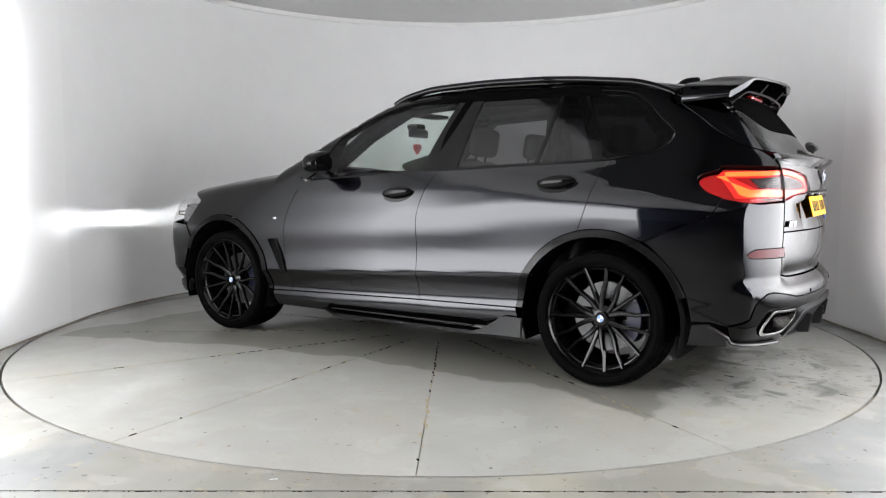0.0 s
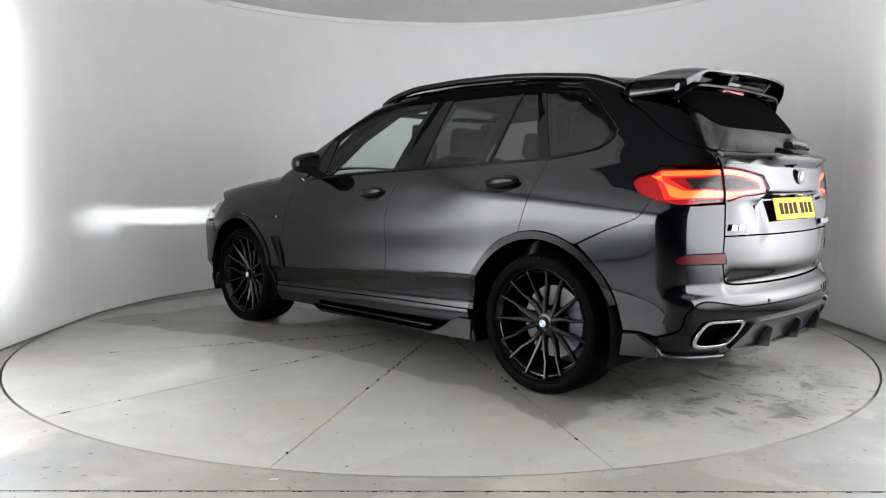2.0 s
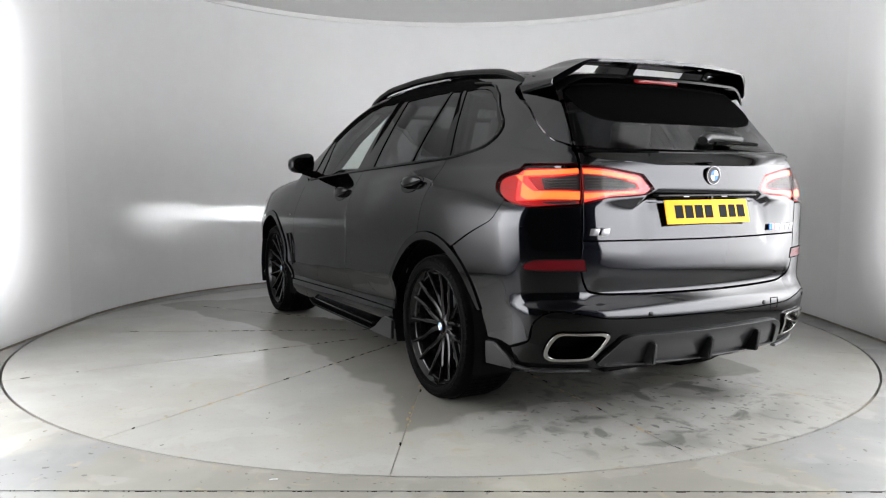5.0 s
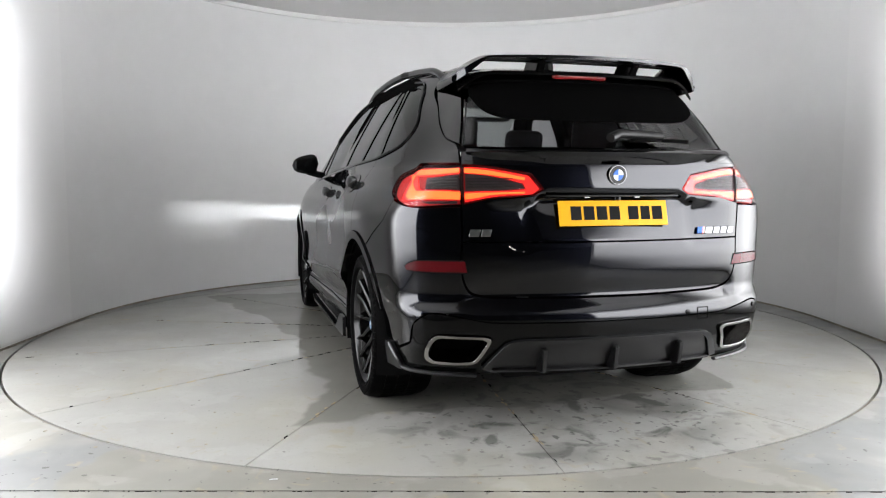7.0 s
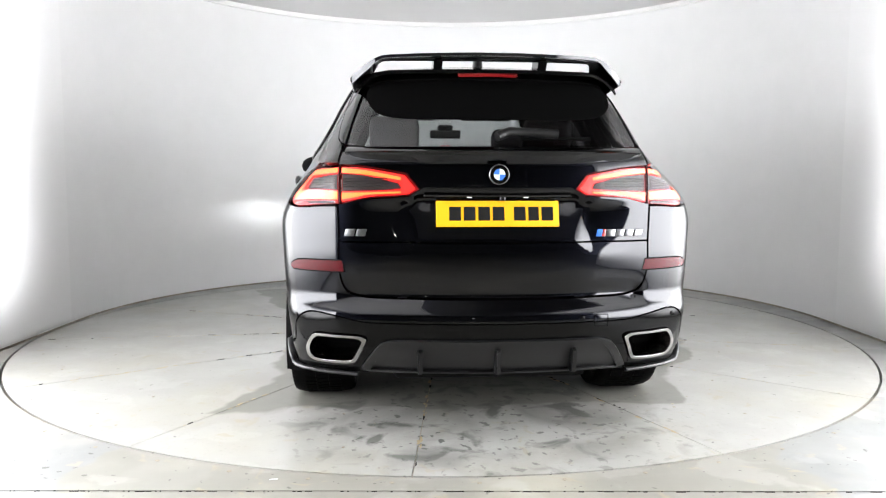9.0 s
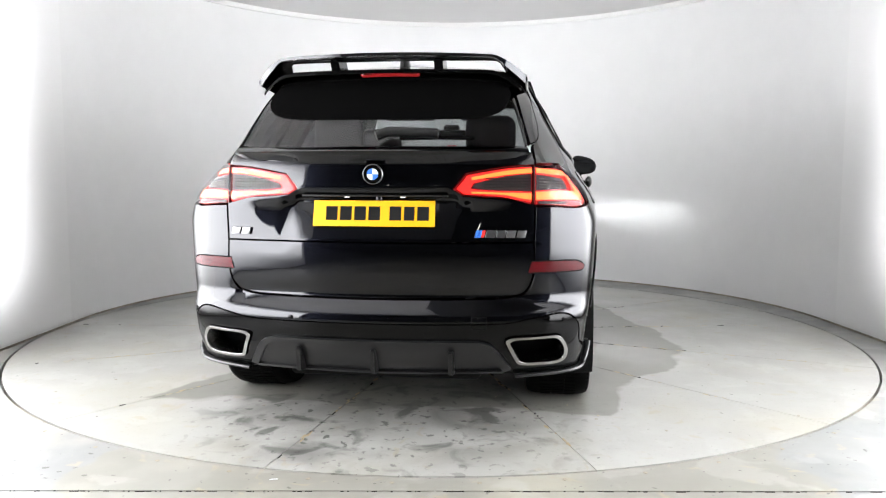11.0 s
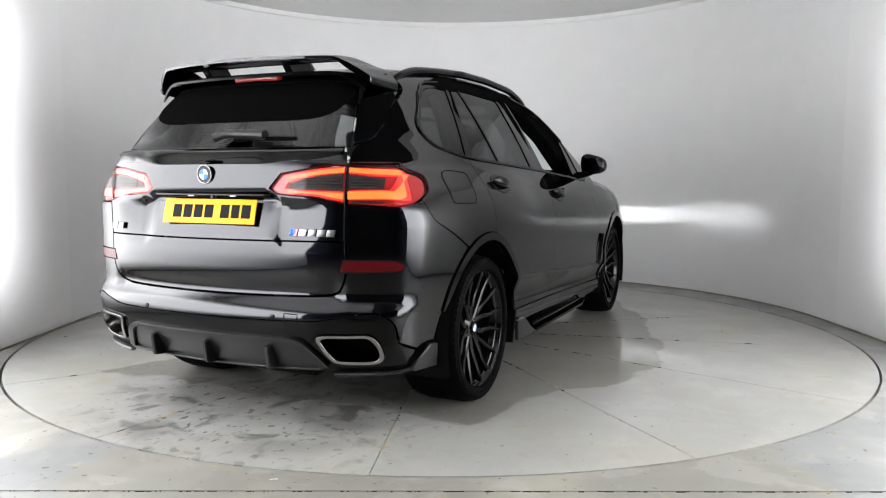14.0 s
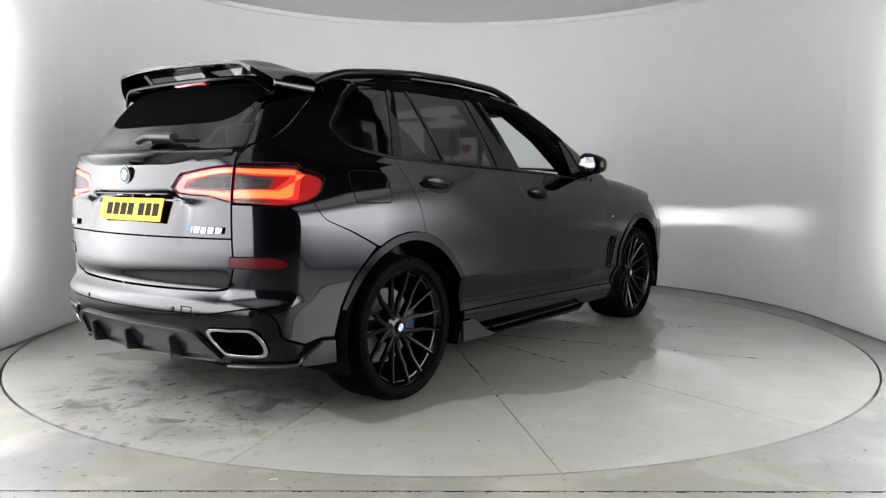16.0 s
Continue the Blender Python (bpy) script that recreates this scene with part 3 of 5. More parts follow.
def build_turntable():
    """Steel disc with wedge plates laid on it, open dirty joints between them."""
    bm = bmesh.new()
    lathe(bm, [(2.904, -0.05), (2.904, -0.006)], 160, "z")
    bm.faces.new([v for v in bm.verts if v.co.z > -0.01])
    disc = tagged(part("turntable", bm, JOINT, None), "round pale grey turntable with worn joints and stains", "turntable")
    ends = list(JOINTS) + [JOINTS[0] + 360]
    for a0, a1 in zip(ends, ends[1:]):
        bm = bmesh.new()
        n = max(4, int((a1 - a0) / 2.2))
        lo, hi = [], []
        for r, side in ((2.907, 1), (0.16, -1)):
            for k in (range(n + 1) if side > 0 else range(n, -1, -1)):
                gap = math.degrees(0.0025 / r)
                a = radians(a0 + gap + (a1 - a0 - 2 * gap) * k / n)
                lo.append(bm.verts.new((r * math.cos(a), r * math.sin(a), -0.008)))
                hi.append(bm.verts.new((r * math.cos(a), r * math.sin(a), 0.0)))
        bm.faces.new(hi)
        for i in range(len(hi)):
            j = (i + 1) % len(hi)
            bm.faces.new((lo[i], lo[j], hi[j], hi[i]))
        bmesh.ops.recalc_face_normals(bm, faces=bm.faces)
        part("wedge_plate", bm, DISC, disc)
    bm = bmesh.new()
    lathe(bm, [(0.155, -0.008), (0.155, 0.0)], 48, "z")
    bm.faces.new([v for v in bm.verts if abs(v.co.z) < 1e-6])
    part("centre_plate", bm, DISC, disc)
    # dark dirt crumbs packed in and along the joints
    random.seed(21)
    bm = bmesh.new()
    for a in JOINTS:
        r = 0.45
        while r < 2.8:
            dense = 1.0 if r < 1.45 else 0.7 if r < 1.75 else 0.10
            length = random.uniform(0.01, 0.06)
            if random.random() < dense * 0.75:
                w = random.uniform(0.003, 0.0085)
                c, d = math.cos(radians(a)), math.sin(radians(a))
                off = random.uniform(-0.006, 0.006)
                ring = []
                for u, v in ((0, -0.6), (0.3, -1), (0.8, -0.7), (1, 0.1), (0.7, 1), (0.25, 0.7)):
                    p, q = r + u * length, off + v * w * random.uniform(0.6, 1.2)
                    ring.append((p * c - q * d, p * d + q * c))
                top = [bm.verts.new((x, y, 0.0016)) for x, y in ring]
                low = [bm.verts.new((x, y, -0.004)) for x, y in ring]
                bm.faces.new(top)
                for i in range(6):
                    bm.faces.new((low[i], low[(i + 1) % 6], top[(i + 1) % 6], top[i]))
            r += length + random.uniform(0.0, 0.05)
    tagged(part("joint_dirt", bm, SHADE, disc, "black dirt in the joints"), kind="stuff")
    bm = bmesh.new()
    for a in JOINTS:
        r = random.uniform(0.9, 1.3)
        while r < 2.6:
            k, off = random.uniform(0.008, 0.03), random.uniform(-0.012, 0.012)
            c, d = math.cos(radians(a)), math.sin(radians(a))
            ring = []
            for t in np.linspace(0, 2 * math.pi, 9, endpoint=False):
                p, q = r + k * random.uniform(0.6, 1.5) * math.cos(t), off + 0.35 * k * random.uniform(0.4, 1.2) * math.sin(t)
                ring.append(bm.verts.new((p * c - q * d, p * d + q * c, 0.0006)))
            bm.faces.new(ring)
            r += random.choice((0.03, 0.05, 0.09, 0.3))
    tagged(part("joint_rust", bm, RUST, disc, "rusty blotches along the joints"), kind="stuff")
    bm = bmesh.new()
    for _ in range(130):
        a, r = random.uniform(0, 2 * math.pi), 2.85 * math.sqrt(random.random())
        x, y, k = r * math.cos(a), r * math.sin(a), random.uniform(0.003, 0.011)
        ring = [(x + k * random.uniform(0.5, 1.3) * math.cos(t), y + k * random.uniform(0.4, 1.0) * math.sin(t)) for t in np.linspace(0, 2 * math.pi, 6, endpoint=False)]
        top = [bm.verts.new((u, v, 0.0012)) for u, v in ring]
        low = [bm.verts.new((u, v, -0.002)) for u, v in ring]
        bm.faces.new(top)
        for i in range(6):
            bm.faces.new((low[i], low[(i + 1) % 6], top[(i + 1) % 6], top[i]))
    tagged(part("grit", bm, JOINT, disc, "dark grit on the turntable"), kind="stuff")
    return disc


def build_apron():
    """Steel apron plates before the turntable: joints, bolt heads."""
    for x0, x1 in ((-2.9, -0.024), (-0.018, 2.9)):
        bm = bmesh.new()
        n = 40
        top = []
        for i in range(n + 1):
            x = x0 + (x1 - x0) * i / n
            top.append((x, -math.sqrt(max(0.04, 2.935 ** 2 - x * x)) if abs(x) < 2.9 else -0.45))
        pts = [p for p in top if p[1] < -2.2]
        pts = pts + [(pts[-1][0], -3.052), (pts[0][0], -3.052)]
        lo = [bm.verts.new((x, y, 0.0005)) for x, y in pts]
        hi = [bm.verts.new((x, y, 0.004)) for x, y in pts]
        bm.faces.new(hi)
        for i in range(len(pts)):
            j = (i + 1) % len(pts)
            bm.faces.new((lo[i], lo[j], hi[j], hi[i]))
        bmesh.ops.recalc_face_normals(bm, faces=bm.faces)
        plate = tagged(part("apron_plate", bm, FLOOR, None), "worn tan and grey floor plate beside the turntable", "floor plate", "apron plates")
        random.seed(4)
        for i in range(9):
            x = x0 + (x1 - x0) * (i + 0.5) / 9
            y = -math.sqrt(max(0.1, 2.985 ** 2 - x * x))
            if y > -2.3:
                continue
            bm = bmesh.new()
            lathe(bm, [(0.009, 0.0), (0.009, 0.0015), (0.0005, 0.002)], 12, "z")
            part("bolt_head", bm, JOINT, plate, m=pose(x, y, 0.004))
    bm = bmesh.new()
    random.seed(9)
    x = -1.9
    while x < 1.9:
        w = random.choice((0.004, 0.007, 0.012, 0.02, 0.035))
        if random.random() < 0.75:
            y = -3.0535 + random.uniform(-0.0015, 0.0015)
            box(bm, x, x + w, y - random.choice((0.0012, 0.002, 0.002, 0.004)), y, 0.0004, 0.003)
        x += w + random.choice((0.0, 0.004, 0.012, 0.05))
    tagged(part("apron_joint_dirt", bm, SHADE, None), "black dirt along the plate joint", "dirt", kind="stuff")
    # wet-looking dark lines at the foot of the wall
    tagged(part("baseboard", wall_sweep(RW - 0.012, RW - 0.0005, 0.0, 0.012), JOINT, None), "dirty grey line where wall meets floor", "wall foot", kind="structure")
    bm = bmesh.new()
    v = [bm.verts.new(p) for p in ((-0.72, -2.955, 0.0), (-0.685, -2.950, 0.0), (-0.690, -2.942, 0.0), (-0.712, -2.945, 0.0))]
    f = bm.faces.new(v)
    got = bmesh.ops.extrude_face_region(bm, geom=[f])
    bmesh.ops.translate(bm, verts=[g for g in got["geom"] if isinstance(g, bmesh.types.BMVert)], vec=(0, 0, 0.001))
    tagged(part("paper_scrap", bm, BADGEW, None, m=pose(0.07, 0, 0.004)), "small white scrap of paper on the floor plate", "litter")


build_studio()
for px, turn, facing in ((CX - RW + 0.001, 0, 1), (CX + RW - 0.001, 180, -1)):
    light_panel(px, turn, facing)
for lx, lz in ((-2.6, 2.5), (-0.7, 2.9), (1.1, 2.7), (3.2, 2.3)):
    wall_lamp(lx, lz)
turntable = build_turntable()
build_apron()

# ---- the car ----
car = tagged(new("car"), "black five-door sport utility car, black wheels, lights on", "car")
HUB, HZ, HY = 1.4875, 0.373, 0.79


def sym(half):
    """A closed outline over the car's middle from its left half, begun and ended on the middle."""
    return half + [(-p[0], *p[1:]) for p in half[::-1] if abs(p[0]) > 1e-6]


def arc(cx, r, a0, a1, n=9, sharp_ends=True):
    pts = []
    for i in range(n):
        a = radians(a0 + (a1 - a0) * i / (n - 1))
        p = (cx + r * math.cos(a), HZ + r * math.sin(a))
        pts.append((*p, 1) if sharp_ends and i in (0, n - 1) else p)
    return pts


def on_deck(*xy):
    """Points of the flank given by x and the half width at which the skin stands there."""
    z = deck([p[0] for p in xy], [p[1] for p in xy])[:, 2]
    return X(*[(p[0], float(h), *p[2:]) for p, h in zip(xy, z)])


BELT = [(0.66, 1.135), (0.173, 1.168), (-0.40, 1.196), (-0.92, 1.218), (-1.47, 1.246), (-1.64, 1.272)]
HEADER = [(-1.806, 1.346), (-1.815, 1.388), (-1.786, 1.430), (-1.625, 1.578), (-1.58, 1.610), (-1.50, 1.636), (-1.30, 1.652), (-1.10, 1.660), (-0.60, 1.668), (-0.2, 1.654), (0.05, 1.612), (0.29, 1.522), (0.48, 1.42)]
TAIL_GAP = [(0.612, 1.585), (0.648, 1.48), (0.674, 1.38), (0.678, 1.318), (0.660, 1.288), (0.662, 1.255)]
A_RUN = [(0.97, 0.71), (0.7, 0.655), (0.4, 0.605), (0.12, 0.575), (-0.5, 0.572), (-1.2, 0.566), (-1.80, 0.535, 1)]
ROW1 = [(0.70, 1.118), (0.76, 1.06), (0.822, 0.89), (0.838, 0.69), (0.815, 0.50), (0.80, 0.352, 1)]
SPLIT = [(-0.40, 1.190, 1), (-0.33, 1.07), (-0.295, 0.92), (-0.30, 0.67), (-0.29, 0.383, 1)]
REARCUT = [(-1.475, 1.240, 1), (-1.461, 1.161), (-1.416, 0.978), (-1.376, 0.86, 1)]


def build_body():
    # one-piece flank: front pillar, cant rail, rear pillar and haunch
    lamp_top = Y((0.672, 1.204, 1), (0.773, 1.207)) + X((-2.07, 1.188), (-1.995, 1.163), (-1.98, 1.135), (-2.03, 1.083), (-2.115, 1.049, 1))
    seam = X((-2.092, 0.992), (-2.054, 0.952), (-1.885, 0.886), (-1.748, 0.822, 1))
    outline = on_deck(*A_RUN) + Y(*TAIL_GAP) + lamp_top + seam + X(*arc(-HUB, 0.5, 118, 77, 4)) + X(*REARCUT[::-1][1:])
    outline += X((-1.60, 1.262), (-1.75, 1.297), *HEADER, (0.62, 1.20), (0.70, 1.135, 1))
    skin("body_side", PAINT, car, outline)
    # doors
    d1 = skin("front_door", PAINT, car, X((0.69, 1.130, 1), *[(x, z - 0.004) for x, z in BELT[1:2]], *SPLIT, *ROW1[::-1]))
    d2 = skin("rear_door", PAINT, car, X(SPLIT[0], (-0.92, 1.212), *REARCUT, *arc(-HUB, 0.5, 76, 4, 7)[1:], (-0.99, 0.398, 1), *SPLIT[::-1][:-1]))
    for doors, xa, z in ((d1, -0.128, 1.046), (d2, -1.232, 1.116)):
        for d, s in zip(doors, (1, -1)):
            door_handle(d, xa, z, s)
    # front wings, bonnet and nose
    skin("front_wing", PAINT, car, X(*ROW1, (0.985, 0.346, 1), *arc(HUB, 0.5, 183, 40, 9)[1:], (1.94, 0.79, 1), (1.80, 0.97, 1)) + on_deck((1.85, 0.70), (1.5, 0.74), (0.99, 0.73)))
    hood = [(2.20, 0), (2.12, 0.3), (1.95, 0.6), (1.84, 0.70, 1), (1.5, 0.737), (1.0, 0.72, 1), (1.05, 0.3), (1.06, 0)]
    skin("bonnet", PAINT, car, hood + [(x, -y, *r) for x, y, *r in hood[::-1] if y > 0], chart="deck", sides=(1,))
    a = math.pi / 2 * FAN
    nose = X((1.945, 0.775, 1), *arc(HUB, 0.5, 38, -2, 5)) + X((2.02, 0.26, 1))
    skin("front_bumper", PAINT, car, nose + [(S_FRONT + a + YC, 0.26, 1), (S_FRONT + a + YC, 0.99, 1), (S_FRONT + a, 0.985, 1), (S_FRONT + a * 0.93, 0.90, 1), (S_FRONT + a * 0.8, 0.825, 1), (S_FRONT + a * 0.6, 0.795)] + X((2.04, 0.785)))
    head = X((1.80, 0.965, 1), (1.95, 0.785, 1), (2.04, 0.80))
    head += [(S_FRONT + a * 0.78, 0.83), (S_FRONT + a * 0.9, 0.9, 1), (S_FRONT + a * 0.8, 0.985, 1)]
    lamps = skin("headlamp", HLENS, car, head, off=-0.17, flange=0.01)
    for ob, lp in zip(skin("headlamp_lens", HLAMPG, None, head, off=-0.003, flange=0.004, label="clear headlamp lens"), lamps):
        ob.parent = lp
    skin("front_bumper_canard", SATIN, car, X((1.925, 0.262, 1), (1.925, 0.335), (2.03, 0.365, 1), (2.12, 0.30, 1), (2.12, 0.25, 1)), off=0.02, flange=0.03, label="dark grey bumper blade")
    insert = X((1.825, 0.953, 1), (1.955, 0.800, 1), (2.03, 0.812, 1), (2.065, 0.90, 1), (1.96, 0.955, 1))
    for ob, lp in zip(skin("headlamp_side_insert", CHROME, None, insert, off=-0.022, flange=0.006, step=0.02), lamps):
        ob.parent = lp
    for lamp, s in zip(lamps, (1, -1)):
        beam_unit(lamp, s)
    # roof and its rails
    top = [(0.10, 0), (0.10, 0.57, 1), (-0.5, 0.570), (-1.2, 0.564), (-1.83, 0.53, 1), (-1.87, 0)]
    skin("roof", PAINT, car, top + [(x, -y, *r) for x, y, *r in top[::-1] if y > 0], chart="deck", sides=(1,))
    for s in (1, -1):
        bm = bmesh.new()
        xs = np.linspace(0.14, -1.77, 40)
        z = deck(xs, np.full(40, 0.585))[:, 2]
        lift = 0.034 * np.clip(np.minimum((0.14 - xs) / 0.3, (xs + 1.77) / 0.22), 0, 1) ** 0.6 - 0.004
        tube(bm, [(x, s * (0.585 - 0.02 * (x < -1)), h + l) for x, h, l in zip(xs, z, lift)], 0.021, 10)
        part("roof_rail", bm, PIANO, car, "gloss black roof rail")
    bm = bmesh.new()
    rings = []
    for k in range(7):
        u = k / 6
        w, hgt = 0.028 * (1 - u * 0.6), 0.075 * math.sin(u * math.pi / 2)
        rings.append([bm.verts.new((-1.66 - 0.05 * u - (0.10 - 0.07 * u) * math.cos(q), w * math.sin(q), 1.690 + hgt)) for q in np.linspace(0, 2 * math.pi, 16, endpoint=False)])
    for p, q in zip(rings, rings[1:]):
        for i in range(16):
            bm.faces.new((p[i], p[(i + 1) % 16], q[(i + 1) % 16], q[i]))
    bm.faces.new(rings[-1])
    part("roof_antenna", bm, PIANO, car)
    # windscreen
    w = [(1.04, 0), (0.985, 0.695, 1), (0.4, 0.592), (0.115, 0.558, 1), (0.10, 0)]
    skin("windscreen", CLEARG, car, w + [(x, -y, *r) for x, y, *r in w[::-1] if y > 0], chart="deck", sides=(1,), off=-0.006, label="clear green-tinted windscreen")
    # sills and blades
    skin("sill", PAINT, car, X((0.985, 0.342, 1), (-0.1, 0.374), (-0.985, 0.394, 1), (-1.02, 0.27, 1), (0.0, 0.235), (0.95, 0.235, 1)))
    for s in (1, -1):
        bm = bmesh.new()
        prof = [(0.48, 0.262), (0.40, 0.235), (-0.75, 0.235), (-0.75, 0.222), (0.39, 0.218), (0.47, 0.25)]
        a, b = ([bm.verts.new((x, s * y, z)) for x, z in prof] for y in (0.87, 0.972))
        bm.faces.new(a), bm.faces.new(b)
        for i in range(6):
            bm.faces.new((a[i], a[(i + 1) % 6], b[(i + 1) % 6], b[i]))
        bmesh.ops.recalc_face_normals(bm, faces=bm.faces)
        box(bm, -0.7, 0.42, *sorted((s * 0.90, s * 0.955)), 0.255, 0.268, 0.004)
        skirt = part("side_skirt", bm, PIANO, car, "gloss black side skirt blade")
        bm = bmesh.new()
        prof = [(-0.68, 0.222), (-0.75, 0.245), (-0.80, 0.262), (-0.904, 0.335), (-0.925, 0.341), (-1.041, 0.341), (-1.036, 0.228)]
        a, b = ([bm.verts.new((x, s * y, z)) for x, z in prof] for y in (0.955, 0.974))
        bm.faces.new(a), bm.faces.new(b)
        for i in range(len(prof)):
            j = (i + 1) % len(prof)
            bm.faces.new((a[i], a[j], b[j], b[i]))
        bmesh.ops.bevel(bm, geom=bm.edges[:], offset=0.003, segments=2, affect="EDGES")
        bmesh.ops.recalc_face_normals(bm, faces=bm.faces)
        part("skirt_end_fin", bm, SATIN, skirt, "dark grey end fin")
    # wheel arch trims and housings
    for cx, a0, a1 in ((-HUB, 3, 161), (HUB, 28, 183)):
        skin("arch_trim", PIANO, car, X(*arc(cx, 0.498, a0, a1, 11), *arc(cx, 0.455, a1, a0, 11)), off=0.009, flange=0.05, step=0.02, label="gloss black wheel arch trim")
        for s in (1, -1):
            bm = bmesh.new()
            rows = [[bm.verts.new((cx + r * math.cos(radians(q)), s * y, HZ + r * math.sin(radians(q)))) for q in range(-20, 201, 10)]
                    for r, y in ((0.456, 0.95), (0.47, 0.90), (0.47, 0.45), (0.05, 0.45))]
            for p, q in zip(rows, rows[1:]):
                for i in range(len(p) - 1):
                    bm.faces.new((p[i], p[i + 1], q[i + 1], q[i]))
            part("wheel_housing", bm, SHADE, car, "black wheel housing")
    bm = bmesh.new()
    box(bm, -2.25, 2.1, -0.44, 0.44, 0.24, 0.36, 0.03), box(bm, -0.95, 0.95, -0.86, 0.86, 0.26, 0.36, 0.02)
    for cx in (HUB, -HUB):
        box(bm, cx - 0.05, cx + 0.05, -0.62, 0.62, 0.30, 0.40, 0.02)
    part("underbody", bm, SHADE, car)
    bm = bmesh.new()
    box(bm, 1.05, 2.05, -0.44, 0.44, 0.3, 0.9, 0.1)
    part("engine_bay", bm, SHADE, car)
    # wing vent and badge, fuel flap
    skin("wing_vent", SHADE, car, X((0.985, 0.712, 1), (0.915, 0.712, 1), (0.82, 0.488, 1), (0.862, 0.475, 1)), off=0.003, step=0.02)
    for s in (1, -1):
        q = flank([at_x(p[0], p[1]) for p in ((0.985, .712), (0.915, .712), (0.815, .488), (0.862, .475))], [.712, .712, .488, .475]) * (1, s, 1)
        bm = bmesh.new()
        tube(bm, [tuple(v) for v in q + (0, s * 0.006, 0)], 0.008, 6, closed=True)
        part("vent_surround", bm, PIANO, car, "gloss black vent frame")
        p = flank([at_x(0.93, 0.862)], [0.862])[0]
        bm = bmesh.new()
        box(bm, 0.915, 0.945, s * p[1] - 0.003, s * p[1] + 0.003, 0.855, 0.869, 0.001)
        part("wing_badge", bm, CHROME, car, "small chrome wing badge")
    flap = X((-1.822, 1.166), (-1.61, 1.168), (-1.598, 1.155), (-1.63, 1.03), (-1.645, 1.022), (-1.845, 1.026), (-1.862, 1.036))
    v, f, n = sheet(flap, off=0.0015, step=0.02, flange=0.004, gap=0.0)
    put("fuel_flap", mesh_of("fuel_flap", v * (1, -1, 1), [q[::-1] for q in f], n * (1, -1, 1)), PAINT, car)
    lp = loop(flap, 0.02)
    q = flank(lp[:, 0], lp[:, 1]) * (1, -1, 1)
    bm = bmesh.new()
    tube(bm, [tuple(p) for p in q], 0.0032, 5, closed=True)
    part("fuel_flap_joint", bm, SHADE, car)


def door_handle(door, xa, z, s):
    """Oval cup with an arched grip over it."""
    ring = [(at_x(xa + 0.112 * math.cos(a), z), z - 0.004 + 0.047 * math.sin(a) - 0.010 * math.cos(a)) for a in np.linspace(0, 2 * math.pi, 14, endpoint=False)]
    v, f, n = sheet(ring, off=0.003, step=0.02, flange=0.004, gap=0)
    flip = np.array([1, s, 1])
    put("handle_cup", mesh_of("handle_cup", v * flip, f if s > 0 else [q[::-1] for q in f], n * flip), PIANO, door, "dark handle recess")
    y = flank([at_x(xa, z)], [z])[0, 1]
    bm = bmesh.new()
    rows = []
    for u in np.linspace(-1, 1, 17):
        r = math.sqrt(max(0.02, 1 - u * u))
        rows.append([bm.verts.new((xa + 0.118 * u, s * (y + 0.004 + 0.040 * r * (0.5 + 0.5 * math.cos(a))), z - 0.010 * u + 0.008 + 0.032 * r * math.sin(a))) for a in np.linspace(0, 2 * math.pi, 14, endpoint=False)])
    for p, q in zip(rows, rows[1:]):
        for i in range(14):
            bm.faces.new((p[i], p[(i + 1) % 14], q[(i + 1) % 14], q[i]))
    bm.faces.new(rows[0]), bm.faces.new(rows[-1])
    bmesh.ops.recalc_face_normals(bm, faces=bm.faces)
    part("door_handle", bm, PIANO, door, "gloss black door handle")


def beam_unit(lamp, s):
    """A light strip at the back of a shallow slot: throws a flat fan of light ahead."""
    bm = bmesh.new()
    y0, y1 = sorted((s * 0.60, s * 0.80))
    box(bm, 2.088, 2.205, y0, y1, 0.845, 0.8525), box(bm, 2.088, 2.205, y0, y1, 0.8715, 0.879)
    box(bm, 2.190, 2.205, y0, y1, 0.8668, 0.873), box(bm, 2.080, 2.0945, y0, y1, 0.80, 0.93)
    box(bm, 2.190, 2.205, y0, s * 0.70 - 0.06, 0.852, 0.868), box(bm, 2.190, 2.205, s * 0.70 + 0.06, y1, 0.852, 0.868)
    for y in (y0 - 0.004, y1):
        box(bm, 2.080, 2.12, y, y + 0.004, 0.845, 0.885)
    part("beam_shutter", bm, SHADE, lamp)
    bm = bmesh.new()
    box(bm, 2.0955, 2.0975, s * 0.70 - 0.065, s * 0.70 + 0.065, 0.8655, 0.8712)
    part("beam_emitter", bm, BEAM, lamp, "bright white headlamp emitter")


